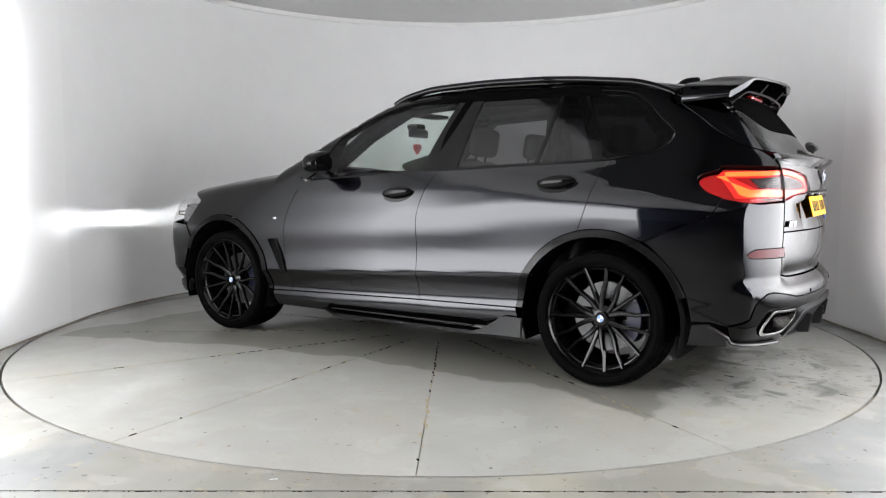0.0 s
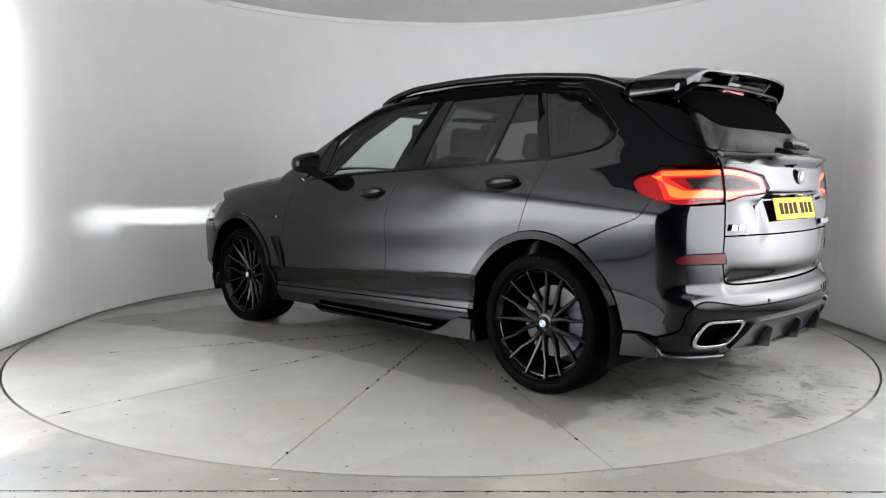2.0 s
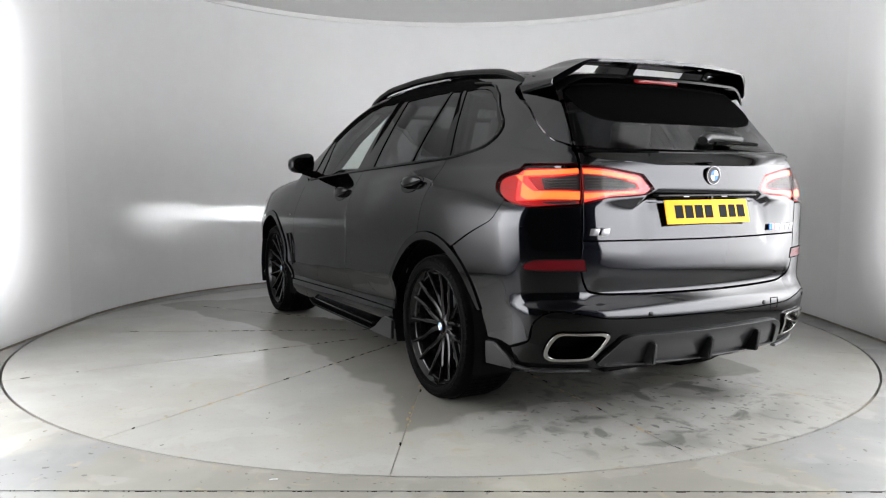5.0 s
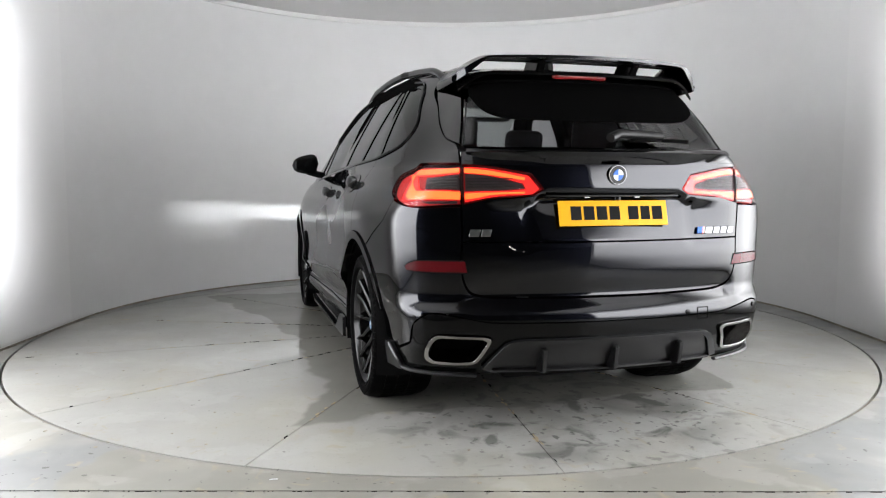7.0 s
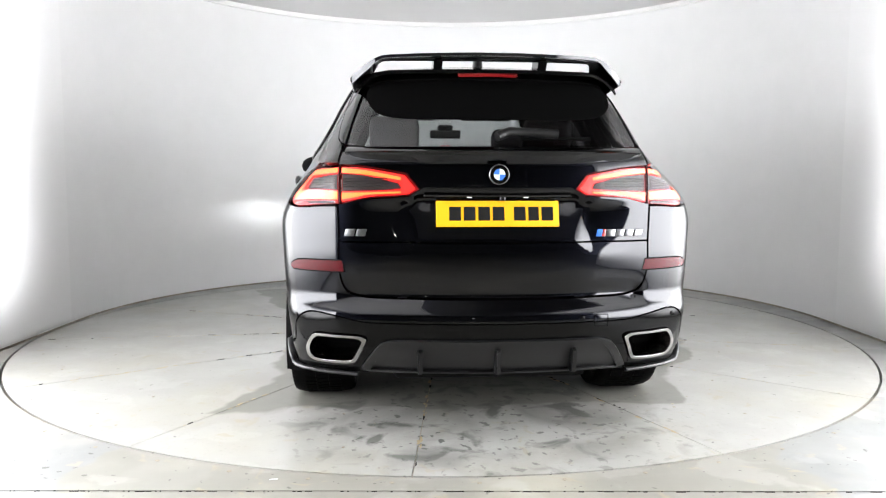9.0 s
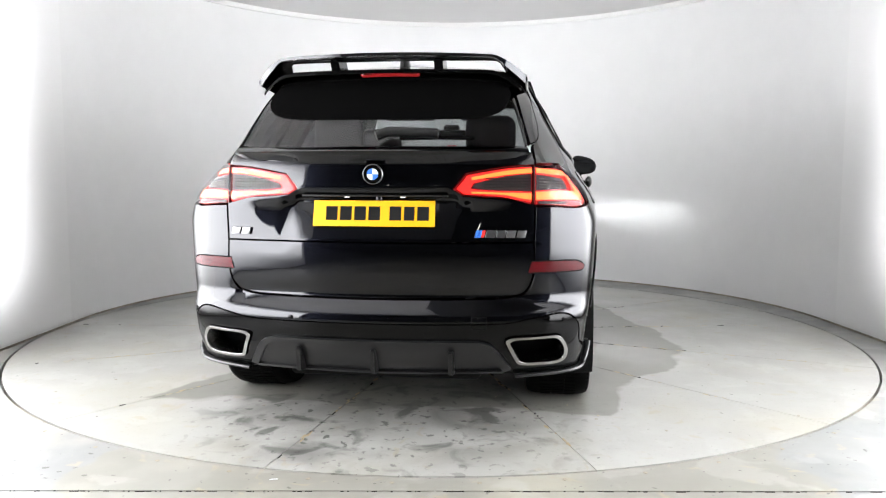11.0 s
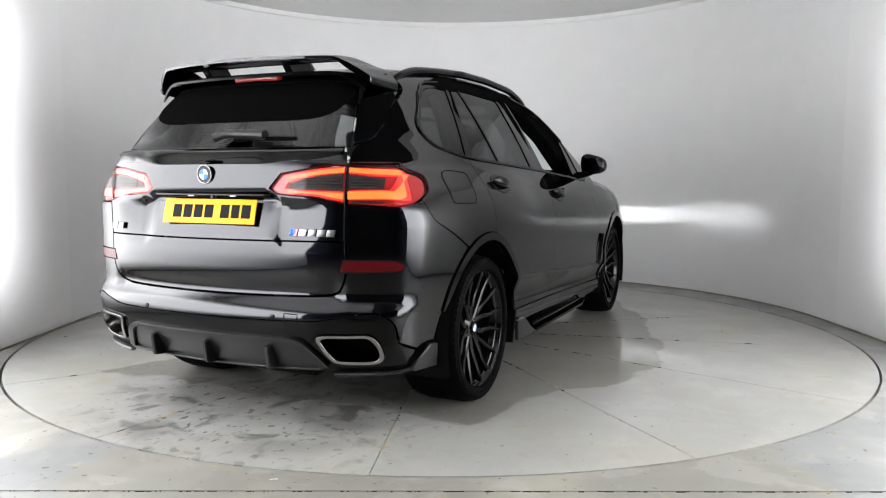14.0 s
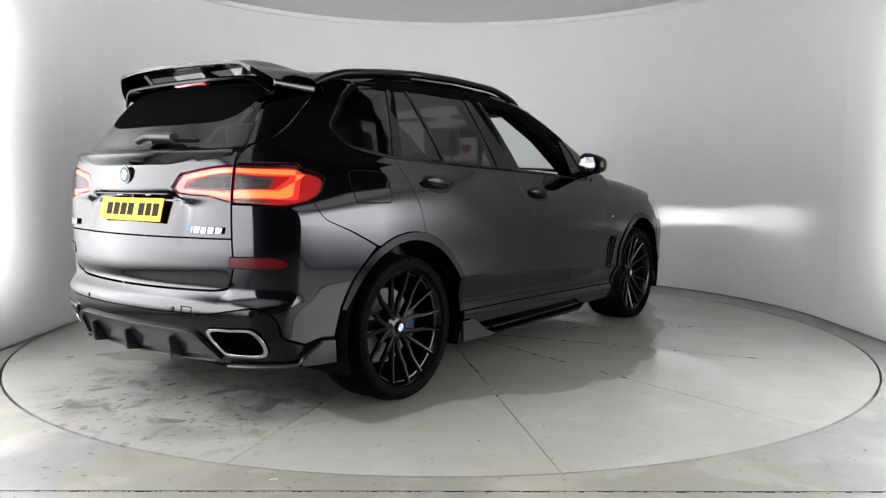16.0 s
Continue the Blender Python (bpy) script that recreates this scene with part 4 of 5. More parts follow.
def build_windows():
    dlo = X((0.655, 1.140, 1), *BELT[1:], (-1.755, 1.302), *HEADER)
    panes = [("front_door_glass", CLEARG, X((0.46, 1.160, 1), (0.173, 1.182), (-0.262, 1.200, 1), (-0.42, 1.645, 1), (-0.2, 1.637), (0.05, 1.594), (0.27, 1.507), (0.43, 1.415, 1)), "clear green-tinted door glass"),
             ("rear_door_glass", TINTG, X((-0.535, 1.215, 1), (-1.062, 1.236, 1), (-1.125, 1.645, 1), (-0.6, 1.652, 1)), "dark privacy glass"),
             ("rear_door_light", TINTG, X((-1.085, 1.237, 1), (-1.405, 1.252, 1), (-1.245, 1.637, 1), (-1.148, 1.644, 1)), "dark privacy glass"),
             ("quarter_glass", QUARTG, X((-1.475, 1.262, 1), (-1.66, 1.283), (-1.737, 1.312), (-1.770, 1.350), (-1.772, 1.390), (-1.745, 1.425), (-1.60, 1.560), (-1.56, 1.588), (-1.50, 1.608), (-1.295, 1.634, 1)), "dark privacy glass")]
    skin("window_frame", PIANO, car, dlo, holes=[p[2] for p in panes], off=-0.006, step=0.025, label="gloss black window frame")
    for name, m, o, label in panes:         # the driver's window is wound down
        for ob in skin(name, m, car, o, sides=(1,) if name == "front_door_glass" else (1, -1), off=-0.011, step=0.04, flange=0.004, gap=0.001, label=label):
            ob.visible_shadow = False
    for s in (1, -1):
        for name, pts, r in (("window_moulding", loop(X((-1.60, 1.266), (-1.745, 1.297), *HEADER), 0.03, False), 0.007), ("belt_moulding", loop(X(*BELT), 0.03, False), 0.0085)):
            q = flank(pts[:, 0], pts[:, 1])
            q = (q + 0.002 * gradient(q)) * (1, s, 1)
            bm = bmesh.new()
            tube(bm, [tuple(p) for p in q], r, 8)
            part(name, bm, PIANO, car, "gloss black window moulding")
        # door mirror
        bm = bmesh.new()
        rows = []
        for u in np.linspace(-1, 1, 15):
            r = (1 - abs(u) ** 3.0) ** 0.45 if abs(u) < 1 else 0.0
            r = max(r, 0.03)
            row = []
            for a in np.linspace(0, 2 * math.pi, 24, endpoint=False):
                c, d = math.cos(a), math.sin(a)
                k = (abs(c) ** 3.2 + abs(d) ** 3.2) ** (-1 / 3.2)
                x = 0.465 + 0.075 * r * k * c * (1.25 if c > 0 else 0.72)
                z = 1.248 + 0.070 * r * k * d * (1 - 0.22 * u) - 0.008 * u
                row.append(bm.verts.new((x, s * (1.02 + 0.098 * u), z)))
            rows.append(row)
        for p, q in zip(rows, rows[1:]):
            for i in range(24):
                bm.faces.new((p[i], p[(i + 1) % 24], q[(i + 1) % 24], q[i]))
        bm.faces.new(rows[0]), bm.faces.new(rows[-1])
        bmesh.ops.recalc_face_normals(bm, faces=bm.faces)
        mirror = part("door_mirror", bm, PIANO, car, "gloss black door mirror")
        bm = bmesh.new()
        ring = [(0.406, s * (1.02 + 0.074 * math.cos(a) * (abs(math.cos(a)) ** 3 + abs(math.sin(a)) ** 3) ** (-1 / 3)),
                 1.243 + 0.050 * math.sin(a) * (abs(math.cos(a)) ** 3 + abs(math.sin(a)) ** 3) ** (-1 / 3)) for a in np.linspace(0, 2 * math.pi, 24, endpoint=False)]
        f = bm.faces.new([bm.verts.new(p) for p in ring])
        bmesh.ops.solidify(bm, geom=[f], thickness=0.004)
        part("mirror_glass", bm, MIRR, mirror, "silvered mirror glass")
        bm = bmesh.new()
        tube(bm, [(0.50, s * 0.88, 1.165), (0.48, s * 0.94, 1.178), (0.47, s * 1.0, 1.195)], 0.026, 10, flat=1.4)
        part("mirror_arm", bm, PIANO, mirror)


def build_tail():
    # gate: upper and lower panel
    lamp = Y((0.662, 1.197, 1), (0.55, 1.187), (0.384, 1.159, 1), (0.332, 1.095, 1), (0.372, 1.071, 1), (0.46, 1.063), (0.56, 1.058), (0.61, 1.045), (0.662, 1.032, 1))
    lampr = [(-p[0], *p[1:]) for p in lamp]
    up = [(0.0, 1.262), *Y((0.40, 1.262), (0.652, 1.252, 1), (0.6665, 1.20), (0.669, 1.03), (0.666, 0.8745, 1)), (0.0, 0.8725)]
    gate = skin("tailgate", PAINT, car, sym(up), holes=[[(p[0] + 0.0, *p[1:]) for p in lamp[:]], lampr], sides=(1,), step=0.025)[0]
    low = [(0.0, 0.8685), *Y((0.666, 0.8705, 1), (0.668, 0.76), (0.650, 0.69), (0.613, 0.652), (0.52, 0.638)), (0.0, 0.632)]
    skin("tailgate_lower_panel", PAINT, gate, sym(low), sides=(1,), step=0.016)
    # hatch side blades, glass, upper band
    skin("hatch_side", PAINT, gate, Y((0.598, 1.60, 1), *[(y - 0.002, z) for y, z in TAIL_GAP[1:4]], (0.652, 1.290, 1), (0.648, 1.286, 1), (0.605, 1.427), (0.545, 1.59, 1)))
    skin("hatch_glass", REARG, gate, sym([(0.0, 1.270), *Y((0.40, 1.273), (0.640, 1.287, 1), (0.600, 1.425), (0.548, 1.555), (0.50, 1.575), (0.35, 1.585)), (0.0, 1.588)]), sides=(1,), off=-0.006, label="dark rear window")[0].visible_shadow = False
    skin("hatch_top", MATTBLK, gate, sym([(0.0, 1.590), *Y((0.35, 1.587), (0.50, 1.577), (0.545, 1.56, 1), (0.575, 1.62, 1), (0.3, 1.66)), (0.0, 1.665)]), sides=(1,), label="gloss black hatch top")
    # Paints the spoiler's dark reflection onto the upper glass as a black band.
    skin("spoiler_reflection_band", MATTBLK, gate, sym([(0.0, 1.398), *Y((0.40, 1.402), (0.505, 1.428), (0.552, 1.490), (0.548, 1.545), (0.49, 1.572)), (0.0, 1.584)]), sides=(1,), off=-0.004, flange=0.002, gap=0, label="black band painted for the spoiler's reflection in the rear window")
    # third brake light
    skin("high_brake_light", BRAKE, gate, sym([(0.0, 1.622), (0.125, 1.620), (0.14, 1.608), (0.125, 1.600), (0.0, 1.603)]), sides=(1,), off=0.012, step=0.015, label="dim red brake light strip")
    # ducktail lip
    bm = bmesh.new()
    rows = []
    for y in np.linspace(-0.64, 0.64, 49):
        s = at_y(y, 1.25)
        e = 1 - abs(y / 0.64) ** 4
        mid = 1 / (1 + math.exp((abs(y) - 0.35) / 0.02))
        p = flank([s, s, s], [1.272, 1.245, 1.200 + 0.012 * (1 - mid)])
        n = gradient(p)
        rear = p[1] + np.array([-0.012 - 0.045 * e - 0.008 * mid, 0, 0.006])
        sec = [p[0] + n[0] * 0.002, p[0] * 0.45 + rear * 0.55 + (0, 0, 0.010), rear + (0.004, 0, 0.004), rear, rear + (0.012, 0, -0.010 - 0.010 * mid), p[2] * 0.6 + rear * 0.4 + (0.012, 0, -0.012), p[2] + n[2] * 0.001]
        rows.append([bm.verts.new(q) for q in sec])
    for p, q in zip(rows, rows[1:]):
        for i in range(6):
            bm.faces.new((p[i], p[i + 1], q[i + 1], q[i]))
    bm.faces.new(rows[0]), bm.faces.new(rows[-1])
    bmesh.ops.recalc_face_normals(bm, faces=bm.faces)
    part("tailgate_lip", bm, PAINT, gate, "gloss black tailgate lip spoiler", smooth=50)
    # handle bar under the badge, plate lamps
    bm = bmesh.new()
    box(bm, -2.44, -2.38, -0.31, 0.31, 1.062, 1.070, 0.003)
    part("gate_handle_bar", bm, BLACKP, gate)
    bm = bmesh.new()
    lathe(bm, [(0.001, -0.02), (0.016, -0.016), (0.016, 0.0)], 16, "z")
    part("reversing_camera", bm, PIANO, gate, m=pose(-2.42, -0.02, 1.064))
    for y in (-0.12, 0.12):
        bm = bmesh.new()
        box(bm, -2.425, -2.405, y - 0.009, y + 0.009, 1.058, 1.063, 0.002)
        part("plate_lamp", bm, mat("plate_lamp_glow", (0.8, 0.8, 0.8), 0.3, emit=(1, 1, 1), strength=0.8), gate)
    # badge
    bp = pose(-2.4535, 0, 1.156, 0, -93, 0)
    for name, r0, r1, z, m in (("badge_ring", 0.0, 0.0425, 0.0, BADGEM), ("badge_band", 0.0, 0.0395, 0.002, PIANO)):
        bm = bmesh.new()
        lathe(bm, [(r1, 0.0), (r1, 0.005), (r1 - 0.002, 0.007), (0.0005, 0.0075)], 40, "z")
        part(name, bm, m, gate, m=bp @ pose(0, 0, z * 0.5))
    for k in range(4):
        bm = bmesh.new()
        ring = [(0, 0)] + [(0.024 * math.cos(radians(90 * k + 9 * i)), 0.024 * math.sin(radians(90 * k + 9 * i))) for i in range(11)]
        f = bm.faces.new([bm.verts.new((x, y, 0.0095)) for x, y in ring])
        part("badge_quarter", bm, BADGEW if k % 2 else BADGEB, gate, m=bp)
    # number plate with plain bars
    pm = pose(-2.430, 0.002, 0.991, 0, 14, 0)
    bm = bmesh.new()
    box(bm, -0.006, 0.0, -0.26, 0.26, -0.0555, 0.0555, 0.002)
    plate = part("number_plate", bm, YELLOW, gate, "yellow rear plate", m=pm)
    x = -0.205
    for w, gap in ((0.05, .011), (0.05, .011), (0.05, .011), (0.05, .04), (0.05, .011), (0.045, .011), (0.05, 0)):
        bm = bmesh.new()
        box(bm, -0.0066, -0.0061, -x - w, -x, -0.030, 0.030)
        part("plate_bar", bm, INK, plate)
        x += w + gap
    # chrome name badges as plain bars
    def bars(items, z, h):
        for y0, y1, m in items:
            c = (y0 + y1) / 2
            p = flank([at_y(c, z)], [z])
            n = gradient(p)[0]
            bm = bmesh.new()
            box(bm, -(abs(y1 - y0)) / 2, abs(y1 - y0) / 2, -h / 2, h / 2, 0, 0.005, 0.001)
            for v in bm.verts:
                v.co.x += v.co.y * 0.25
            zx = Vector(n)
            xx = Vector((0, 0, 1)).cross(zx).normalized()
            fr = Matrix((xx, zx.cross(xx), zx)).transposed().to_4x4()
            part("name_bar", bm, m, gate, "plain name badge piece", m=Matrix.Translation(Vector(p[0] + 0.008 * n)) @ fr)
    bars([(0.640, 0.598, BADGEM), (0.592, 0.552, BADGEM)], 0.912, 0.030)
    bars([(-0.425, -0.437, BADGEB), (-0.438, -0.450, BADGEB), (-0.451, -0.464, REDEN), (-0.468, -0.508, BADGEM), (-0.513, -0.548, BADGEM), (-0.553, -0.590, BADGEM), (-0.595, -0.632, BADGEM)], 0.908, 0.030)
    # rear wiper
    bm = bmesh.new()
    pts = [(0.0, 1.292), (-0.05, 1.315), (-0.14, 1.312), (-0.26, 1.306)]
    q = flank([at_y(y, z) for y, z in pts], [z for _, z in pts])
    q = q + 0.035 * gradient(q)
    tube(bm, [tuple(p) for p in q], 0.021, 12, flat=1.2)
    wiper = part("rear_wiper", bm, BLACKP, gate, "black rear wiper arm")
    bm = bmesh.new()
    pts = [(-0.10, 1.296), (-0.26, 1.300), (-0.41, 1.297)]
    q = flank([at_y(y, z) for y, z in pts], [z for _, z in pts])
    tube(bm, [tuple(p) for p in q + 0.018 * gradient(q)], 0.009, 8)
    part("wiper_blade", bm, RUBBER, wiper)
    tail_lamps(gate, lamp)
    roof_spoiler()
    rear_bumper()


def tail_lamps(gate, gate_lamp):
    body = Y((0.676, 1.199, 1), (0.773, 1.202)) + X((-2.07, 1.183), (-2.00, 1.160), (-1.986, 1.135), (-2.035, 1.087), (-2.112, 1.054)) + Y((0.856, 1.024), (0.737, 1.028), (0.676, 1.030, 1))
    u_out = Y((0.678, 1.188, 1), (0.79, 1.184)) + X((-2.075, 1.172, 1), (-2.165, 1.066, 1)) + Y((0.89, 1.052), (0.80, 1.052), (0.678, 1.050, 1))
    u_in = Y((0.678, 1.086, 1), (0.830, 1.096, 1), (0.806, 1.157, 1), (0.678, 1.164, 1))
    c_out = Y((0.678, 1.186, 1), (0.79, 1.181)) + X((-2.105, 1.165, 1), (-2.19, 1.070, 1)) + Y((0.87, 1.056), (0.80, 1.055), (0.678, 1.052, 1))
    c_in = Y((0.678, 1.083, 1), (0.842, 1.091, 1), (0.818, 1.160, 1), (0.678, 1.168, 1))
    g_out = Y((0.658, 1.190, 1), (0.55, 1.180), (0.394, 1.152, 1), (0.350, 1.096, 1), (0.380, 1.075, 1), (0.50, 1.069), (0.61, 1.051), (0.658, 1.042, 1))
    g_in = Y((0.658, 1.083, 1), (0.47, 1.088), (0.402, 1.095, 1), (0.416, 1.123, 1), (0.55, 1.154), (0.658, 1.165, 1))
    ctop = Y((0.658, 1.184, 1), (0.55, 1.172), (0.41, 1.145, 1), (0.41, 1.134, 1), (0.55, 1.156), (0.658, 1.166, 1))
    cbot = Y((0.658, 1.077, 1), (0.45, 1.083), (0.41, 1.084, 1), (0.41, 1.078, 1), (0.545, 1.072), (0.61, 1.059), (0.658, 1.052, 1))
    mid_b = Y((0.680, 1.158, 1), (0.790, 1.151, 1), (0.812, 1.102, 1), (0.680, 1.092, 1))
    mid_g = Y((0.656, 1.160, 1), (0.55, 1.149), (0.424, 1.119, 1), (0.410, 1.100, 1), (0.50, 1.092), (0.656, 1.088, 1))
    spare = Y((0.690, 1.045, 1), (0.83, 1.042, 1), (0.80, 1.033, 1), (0.690, 1.034, 1))
    for parents, shape, red, core, mid in (((car, car), body, [u_out + u_in], [c_out + c_in], [mid_b, spare]), ((gate, gate), gate_lamp, [g_out + g_in], [ctop, cbot], [mid_g])):
        lamps = skin("tail_lamp" if parents[0] is car else "gate_lamp", LAMPBACK, parents[0], shape, off=-0.020, flange=0.03, step=0.02, gap=0.003, label="red tail light cluster, lit")
        for k, (o, m, d, nm) in enumerate([(r, LED, -0.012, "light_guide") for r in red] + [(c, LEDCORE, -0.009, "light_core") for c in core] + [(g, LAMPGREY, -0.014, "lamp_insert") for g in mid]):
            for ob, lp in zip(skin(nm, m, None, o, off=d, flange=0.004, step=0.015, gap=0), lamps):
                ob.parent = lp
        for o in mid[:1]:
            ys = np.linspace(0.69, 0.79, 2) if parents[0] is car else (0.46, 0.65)
            for z in (1.104, 1.116, 1.128, 1.140):
                for s, lp in zip((1, -1), lamps):
                    pts = np.linspace(at_y(ys[0], z), at_y(ys[1], z), 8)
                    q = flank(pts, np.full(8, z))
                    q = (q - 0.010 * gradient(q)) * (1, s, 1)
                    bm = bmesh.new()
                    tube(bm, [tuple(p) for p in q], 0.0028, 6)
                    part("insert_rib", bm, BLACKP if parents[0] is gate else STEEL, lp)
        for ob, lp in zip(skin("lamp_lens", LENSG, None, shape, off=0.001, flange=0.003, step=0.02, gap=0.003, label="clear lamp lens"), lamps):
            ob.parent = lp


def roof_spoiler():
    """Bridge-like wing over the hatch with side cheeks and two struts."""
    bm = bmesh.new()
    rows = []
    for y in np.linspace(-0.618, 0.618, 73):
        a = abs(y)
        e = max(0.0, (a - 0.47) / 0.158)
        cheek = 1 / (1 + math.exp(-(a - 0.515) / 0.010))
        x0 = -2.01 + 0.19 * cheek
        x1 = -2.245 + 0.32 * a ** 2 + 0.06 * e ** 2.5
        zt = 1.700 - 0.02 * a ** 2
        front = 1.672 - 0.05 * max(0.0, (a - 0.56) / 0.058) ** 1.6
        z0 = (zt + 0.002) * (1 - cheek) + cheek * (front - 0.02 * e)
        z1 = zt - 0.014 - 0.085 * e ** 1.6
        thick = 0.019 + cheek * (0.012 + 0.05 * e * (1 - 0.6 * e))
        sec = []
        for t, up in ((0, 1), (0.25, 1), (0.6, 1), (0.93, 1), (1.0, 0.6), (0.985, -0.6), (0.9, -1), (0.5, -1), (0.15, -1), (0, -0.6)):
            w = t * t * (3 - 2 * t)
            z = z0 + (z1 - z0) * (w if cheek > 0.5 else t ** 2.5)
            sec.append((x0 + (x1 - x0) * t, y, z if up > 0 else z - thick * (1 - 0.35 * t)))
        rows.append([bm.verts.new(p) for p in sec])
    for k in (0, -1):                          # rounded ends
        end, side = [v.co.copy() for v in rows[k]], math.copysign(1.0, rows[k][0].co.y)
        for grow, keep in ((0.006, 0.7), (0.009, 0.3)):
            row = []
            for i, p in enumerate(end):
                o = end[9 - i]
                row.append(bm.verts.new((p.x, p.y + side * grow, (p.z + o.z) / 2 + (p.z - o.z) / 2 * keep)))
            rows.insert(0, row) if k == 0 else rows.append(row)
    for p, q in zip(rows, rows[1:]):
        for i in range(10):
            bm.faces.new((p[i], p[(i + 1) % 10], q[(i + 1) % 10], q[i]))
    bm.faces.new(rows[0]), bm.faces.new(rows[-1])
    bmesh.ops.recalc_face_normals(bm, faces=bm.faces)
    wing = part("roof_spoiler", bm, PAINT, car, "gloss black roof spoiler", smooth=50)
    for y in (0.235, -0.235):
        bm = bmesh.new()
        w = 0.020
        lo = [(-1.99, 1.640), (-2.13, 1.600), (-2.19, 1.668), (-2.04, 1.690)]
        a, b = ([bm.verts.new((x, y + d, z)) for x, z in lo] for d in (-w, w))
        bm.faces.new(a), bm.faces.new(b)
        for i in range(4):
            bm.faces.new((a[i], a[(i + 1) % 4], b[(i + 1) % 4], b[i]))
        bmesh.ops.bevel(bm, geom=bm.edges[:], offset=0.006, segments=2, affect="EDGES")
        bmesh.ops.recalc_face_normals(bm, faces=bm.faces)
        part("spoiler_strut", bm, PIANO, wing)
    bm = bmesh.new()
    rows = []
    for y in np.linspace(-0.6, 0.6, 41):
        a = abs(y)
        z = 1.628 - 0.03 * a ** 2 - 0.075 * max(0, (a - 0.45) / 0.15) ** 2
        x = -2.150 + 0.10 * a ** 2 + 0.04 * max(0, (a - 0.45) / 0.15) ** 2
        f = float(deck([-1.88], [min(a, 0.5)])[0, 2]) - 0.004
        rows.append([bm.verts.new(p) for p in ((-1.86, y, f), (-2.02, y, (f + z) / 2 + 0.004), (x, y, z), (x - 0.006, y, z - 0.008), (x, y, z - 0.018), (-2.07, y, z - 0.012))])
    for p, q in zip(rows, rows[1:]):
        for i in range(5):
            bm.faces.new((p[i], p[i + 1], q[i + 1], q[i]))
    bmesh.ops.recalc_face_normals(bm, faces=bm.faces)
    part("spoiler_shelf", bm, PIANO, wing)


def rear_bumper():
    half = [(0.0, 0.626), *Y((0.52, 0.632), (0.620, 0.647), (0.655, 0.688), (0.673, 0.758), (0.6715, 0.87), (0.675, 1.022, 1), (0.737, 1.021), (0.856, 1.017))]
    half += X((-2.112, 1.045, 1), (-2.092, 0.992), (-2.054, 0.952), (-1.885, 0.882), (-1.748, 0.816, 1), *arc(-HUB, 0.5, 120, 170, 5)[1:-1], (-1.985, 0.41, 1), (-2.07, 0.415), (-2.15, 0.40, 1))
    val = Y((0.868, 0.44), (0.862, 0.520), (0.829, 0.562), (0.796, 0.574), (0.754, 0.573), (0.668, 0.558), (0.549, 0.538))
    half += [val[0] + (1,), *val[1:], (0.0, 0.532)]
    bumper = skin("rear_bumper", PAINT, car, sym(half), sides=(1,), step=0.03)[0]
    for s in (1, -1):
        q = Y((0.658, 0.793, 1), (0.85, 0.791), (0.884, 0.768), (0.872, 0.748), (0.645, 0.744, 1))
        v, f, n = sheet(q, off=0.002, step=0.02, flange=0.004, gap=0)
        put("reflector", mesh_of("reflector", v * (1, s, 1), f if s > 0 else [g[::-1] for g in f], n * (1, s, 1)), REDREF, bumper, "red bumper reflector")
        lp = loop(q, 0.03)
        r = flank(lp[:, 0], lp[:, 1]) * (1, s, 1)
        bm = bmesh.new()
        tube(bm, [tuple(p) for p in r], 0.0035, 5, closed=True)
        part("reflector_joint", bm, SHADE, bumper)
    exh = Y((0.790, 0.470), (0.765, 0.485), (0.68, 0.483), (0.578, 0.480), (0.552, 0.468), (0.553, 0.450), (0.595, 0.362), (0.625, 0.349), (0.70, 0.347), (0.775, 0.352), (0.806, 0.375), (0.812, 0.42))
    exr = [(-p[0], *p[1:]) for p in exh]
    half = [(0.0, 0.530), *[(p[0] - 0.002, p[1] - 0.003) for p in val[::-1]], *X((-2.16, 0.395, 1), (-2.17, 0.315, 1)), *Y((0.68, 0.303), (0.58, 0.300)), (0.0, 0.305)]
    lower = skin("rear_valance", PIANO, car, sym(half), holes=[exh, exr], sides=(1,), step=0.03, label="gloss black lower rear valance")[0]
    c = np.mean([p[:2] for p in exh], axis=0)
    small = [tuple(c + (np.array(p[:2]) - c) * (0.97, 0.95)) for p in exh]
    hollow = [tuple(c + (np.array(p[:2]) - c) * (0.85, 0.80)) for p in exh]
    for ob in skin("exhaust_tip", TIPC, None, small, holes=[hollow], off=0.014, flange=0.09, step=0.012, gap=0, label="brushed chrome exhaust tip"):
        ob.parent = lower
    for ob in skin("exhaust_bore", MATTBLK, None, exh, off=-0.075, flange=0.01, step=0.03, gap=0):
        ob.parent = lower
    # diffuser with border and three fins
    d_out = [(0.0, 0.463), *Y((0.40, 0.464), (0.455, 0.460), (0.50, 0.442), (0.575, 0.334, 1), (0.53, 0.318, 1)), (0.0, 0.312)]
    d_in = [(0.0, 0.446), *Y((0.40, 0.447), (0.44, 0.441), (0.475, 0.422), (0.535, 0.330, 1)), (0.0, 0.322)]
    diff = skin("diffuser", SATIN, car, sym(d_out), off=0.006, sides=(1,), label="dark grey satin rear diffuser")[0]
    skin("diffuser_border", SATIN, diff, sym(d_out), holes=[sym(d_in)], off=0.020, sides=(1,), step=0.02)
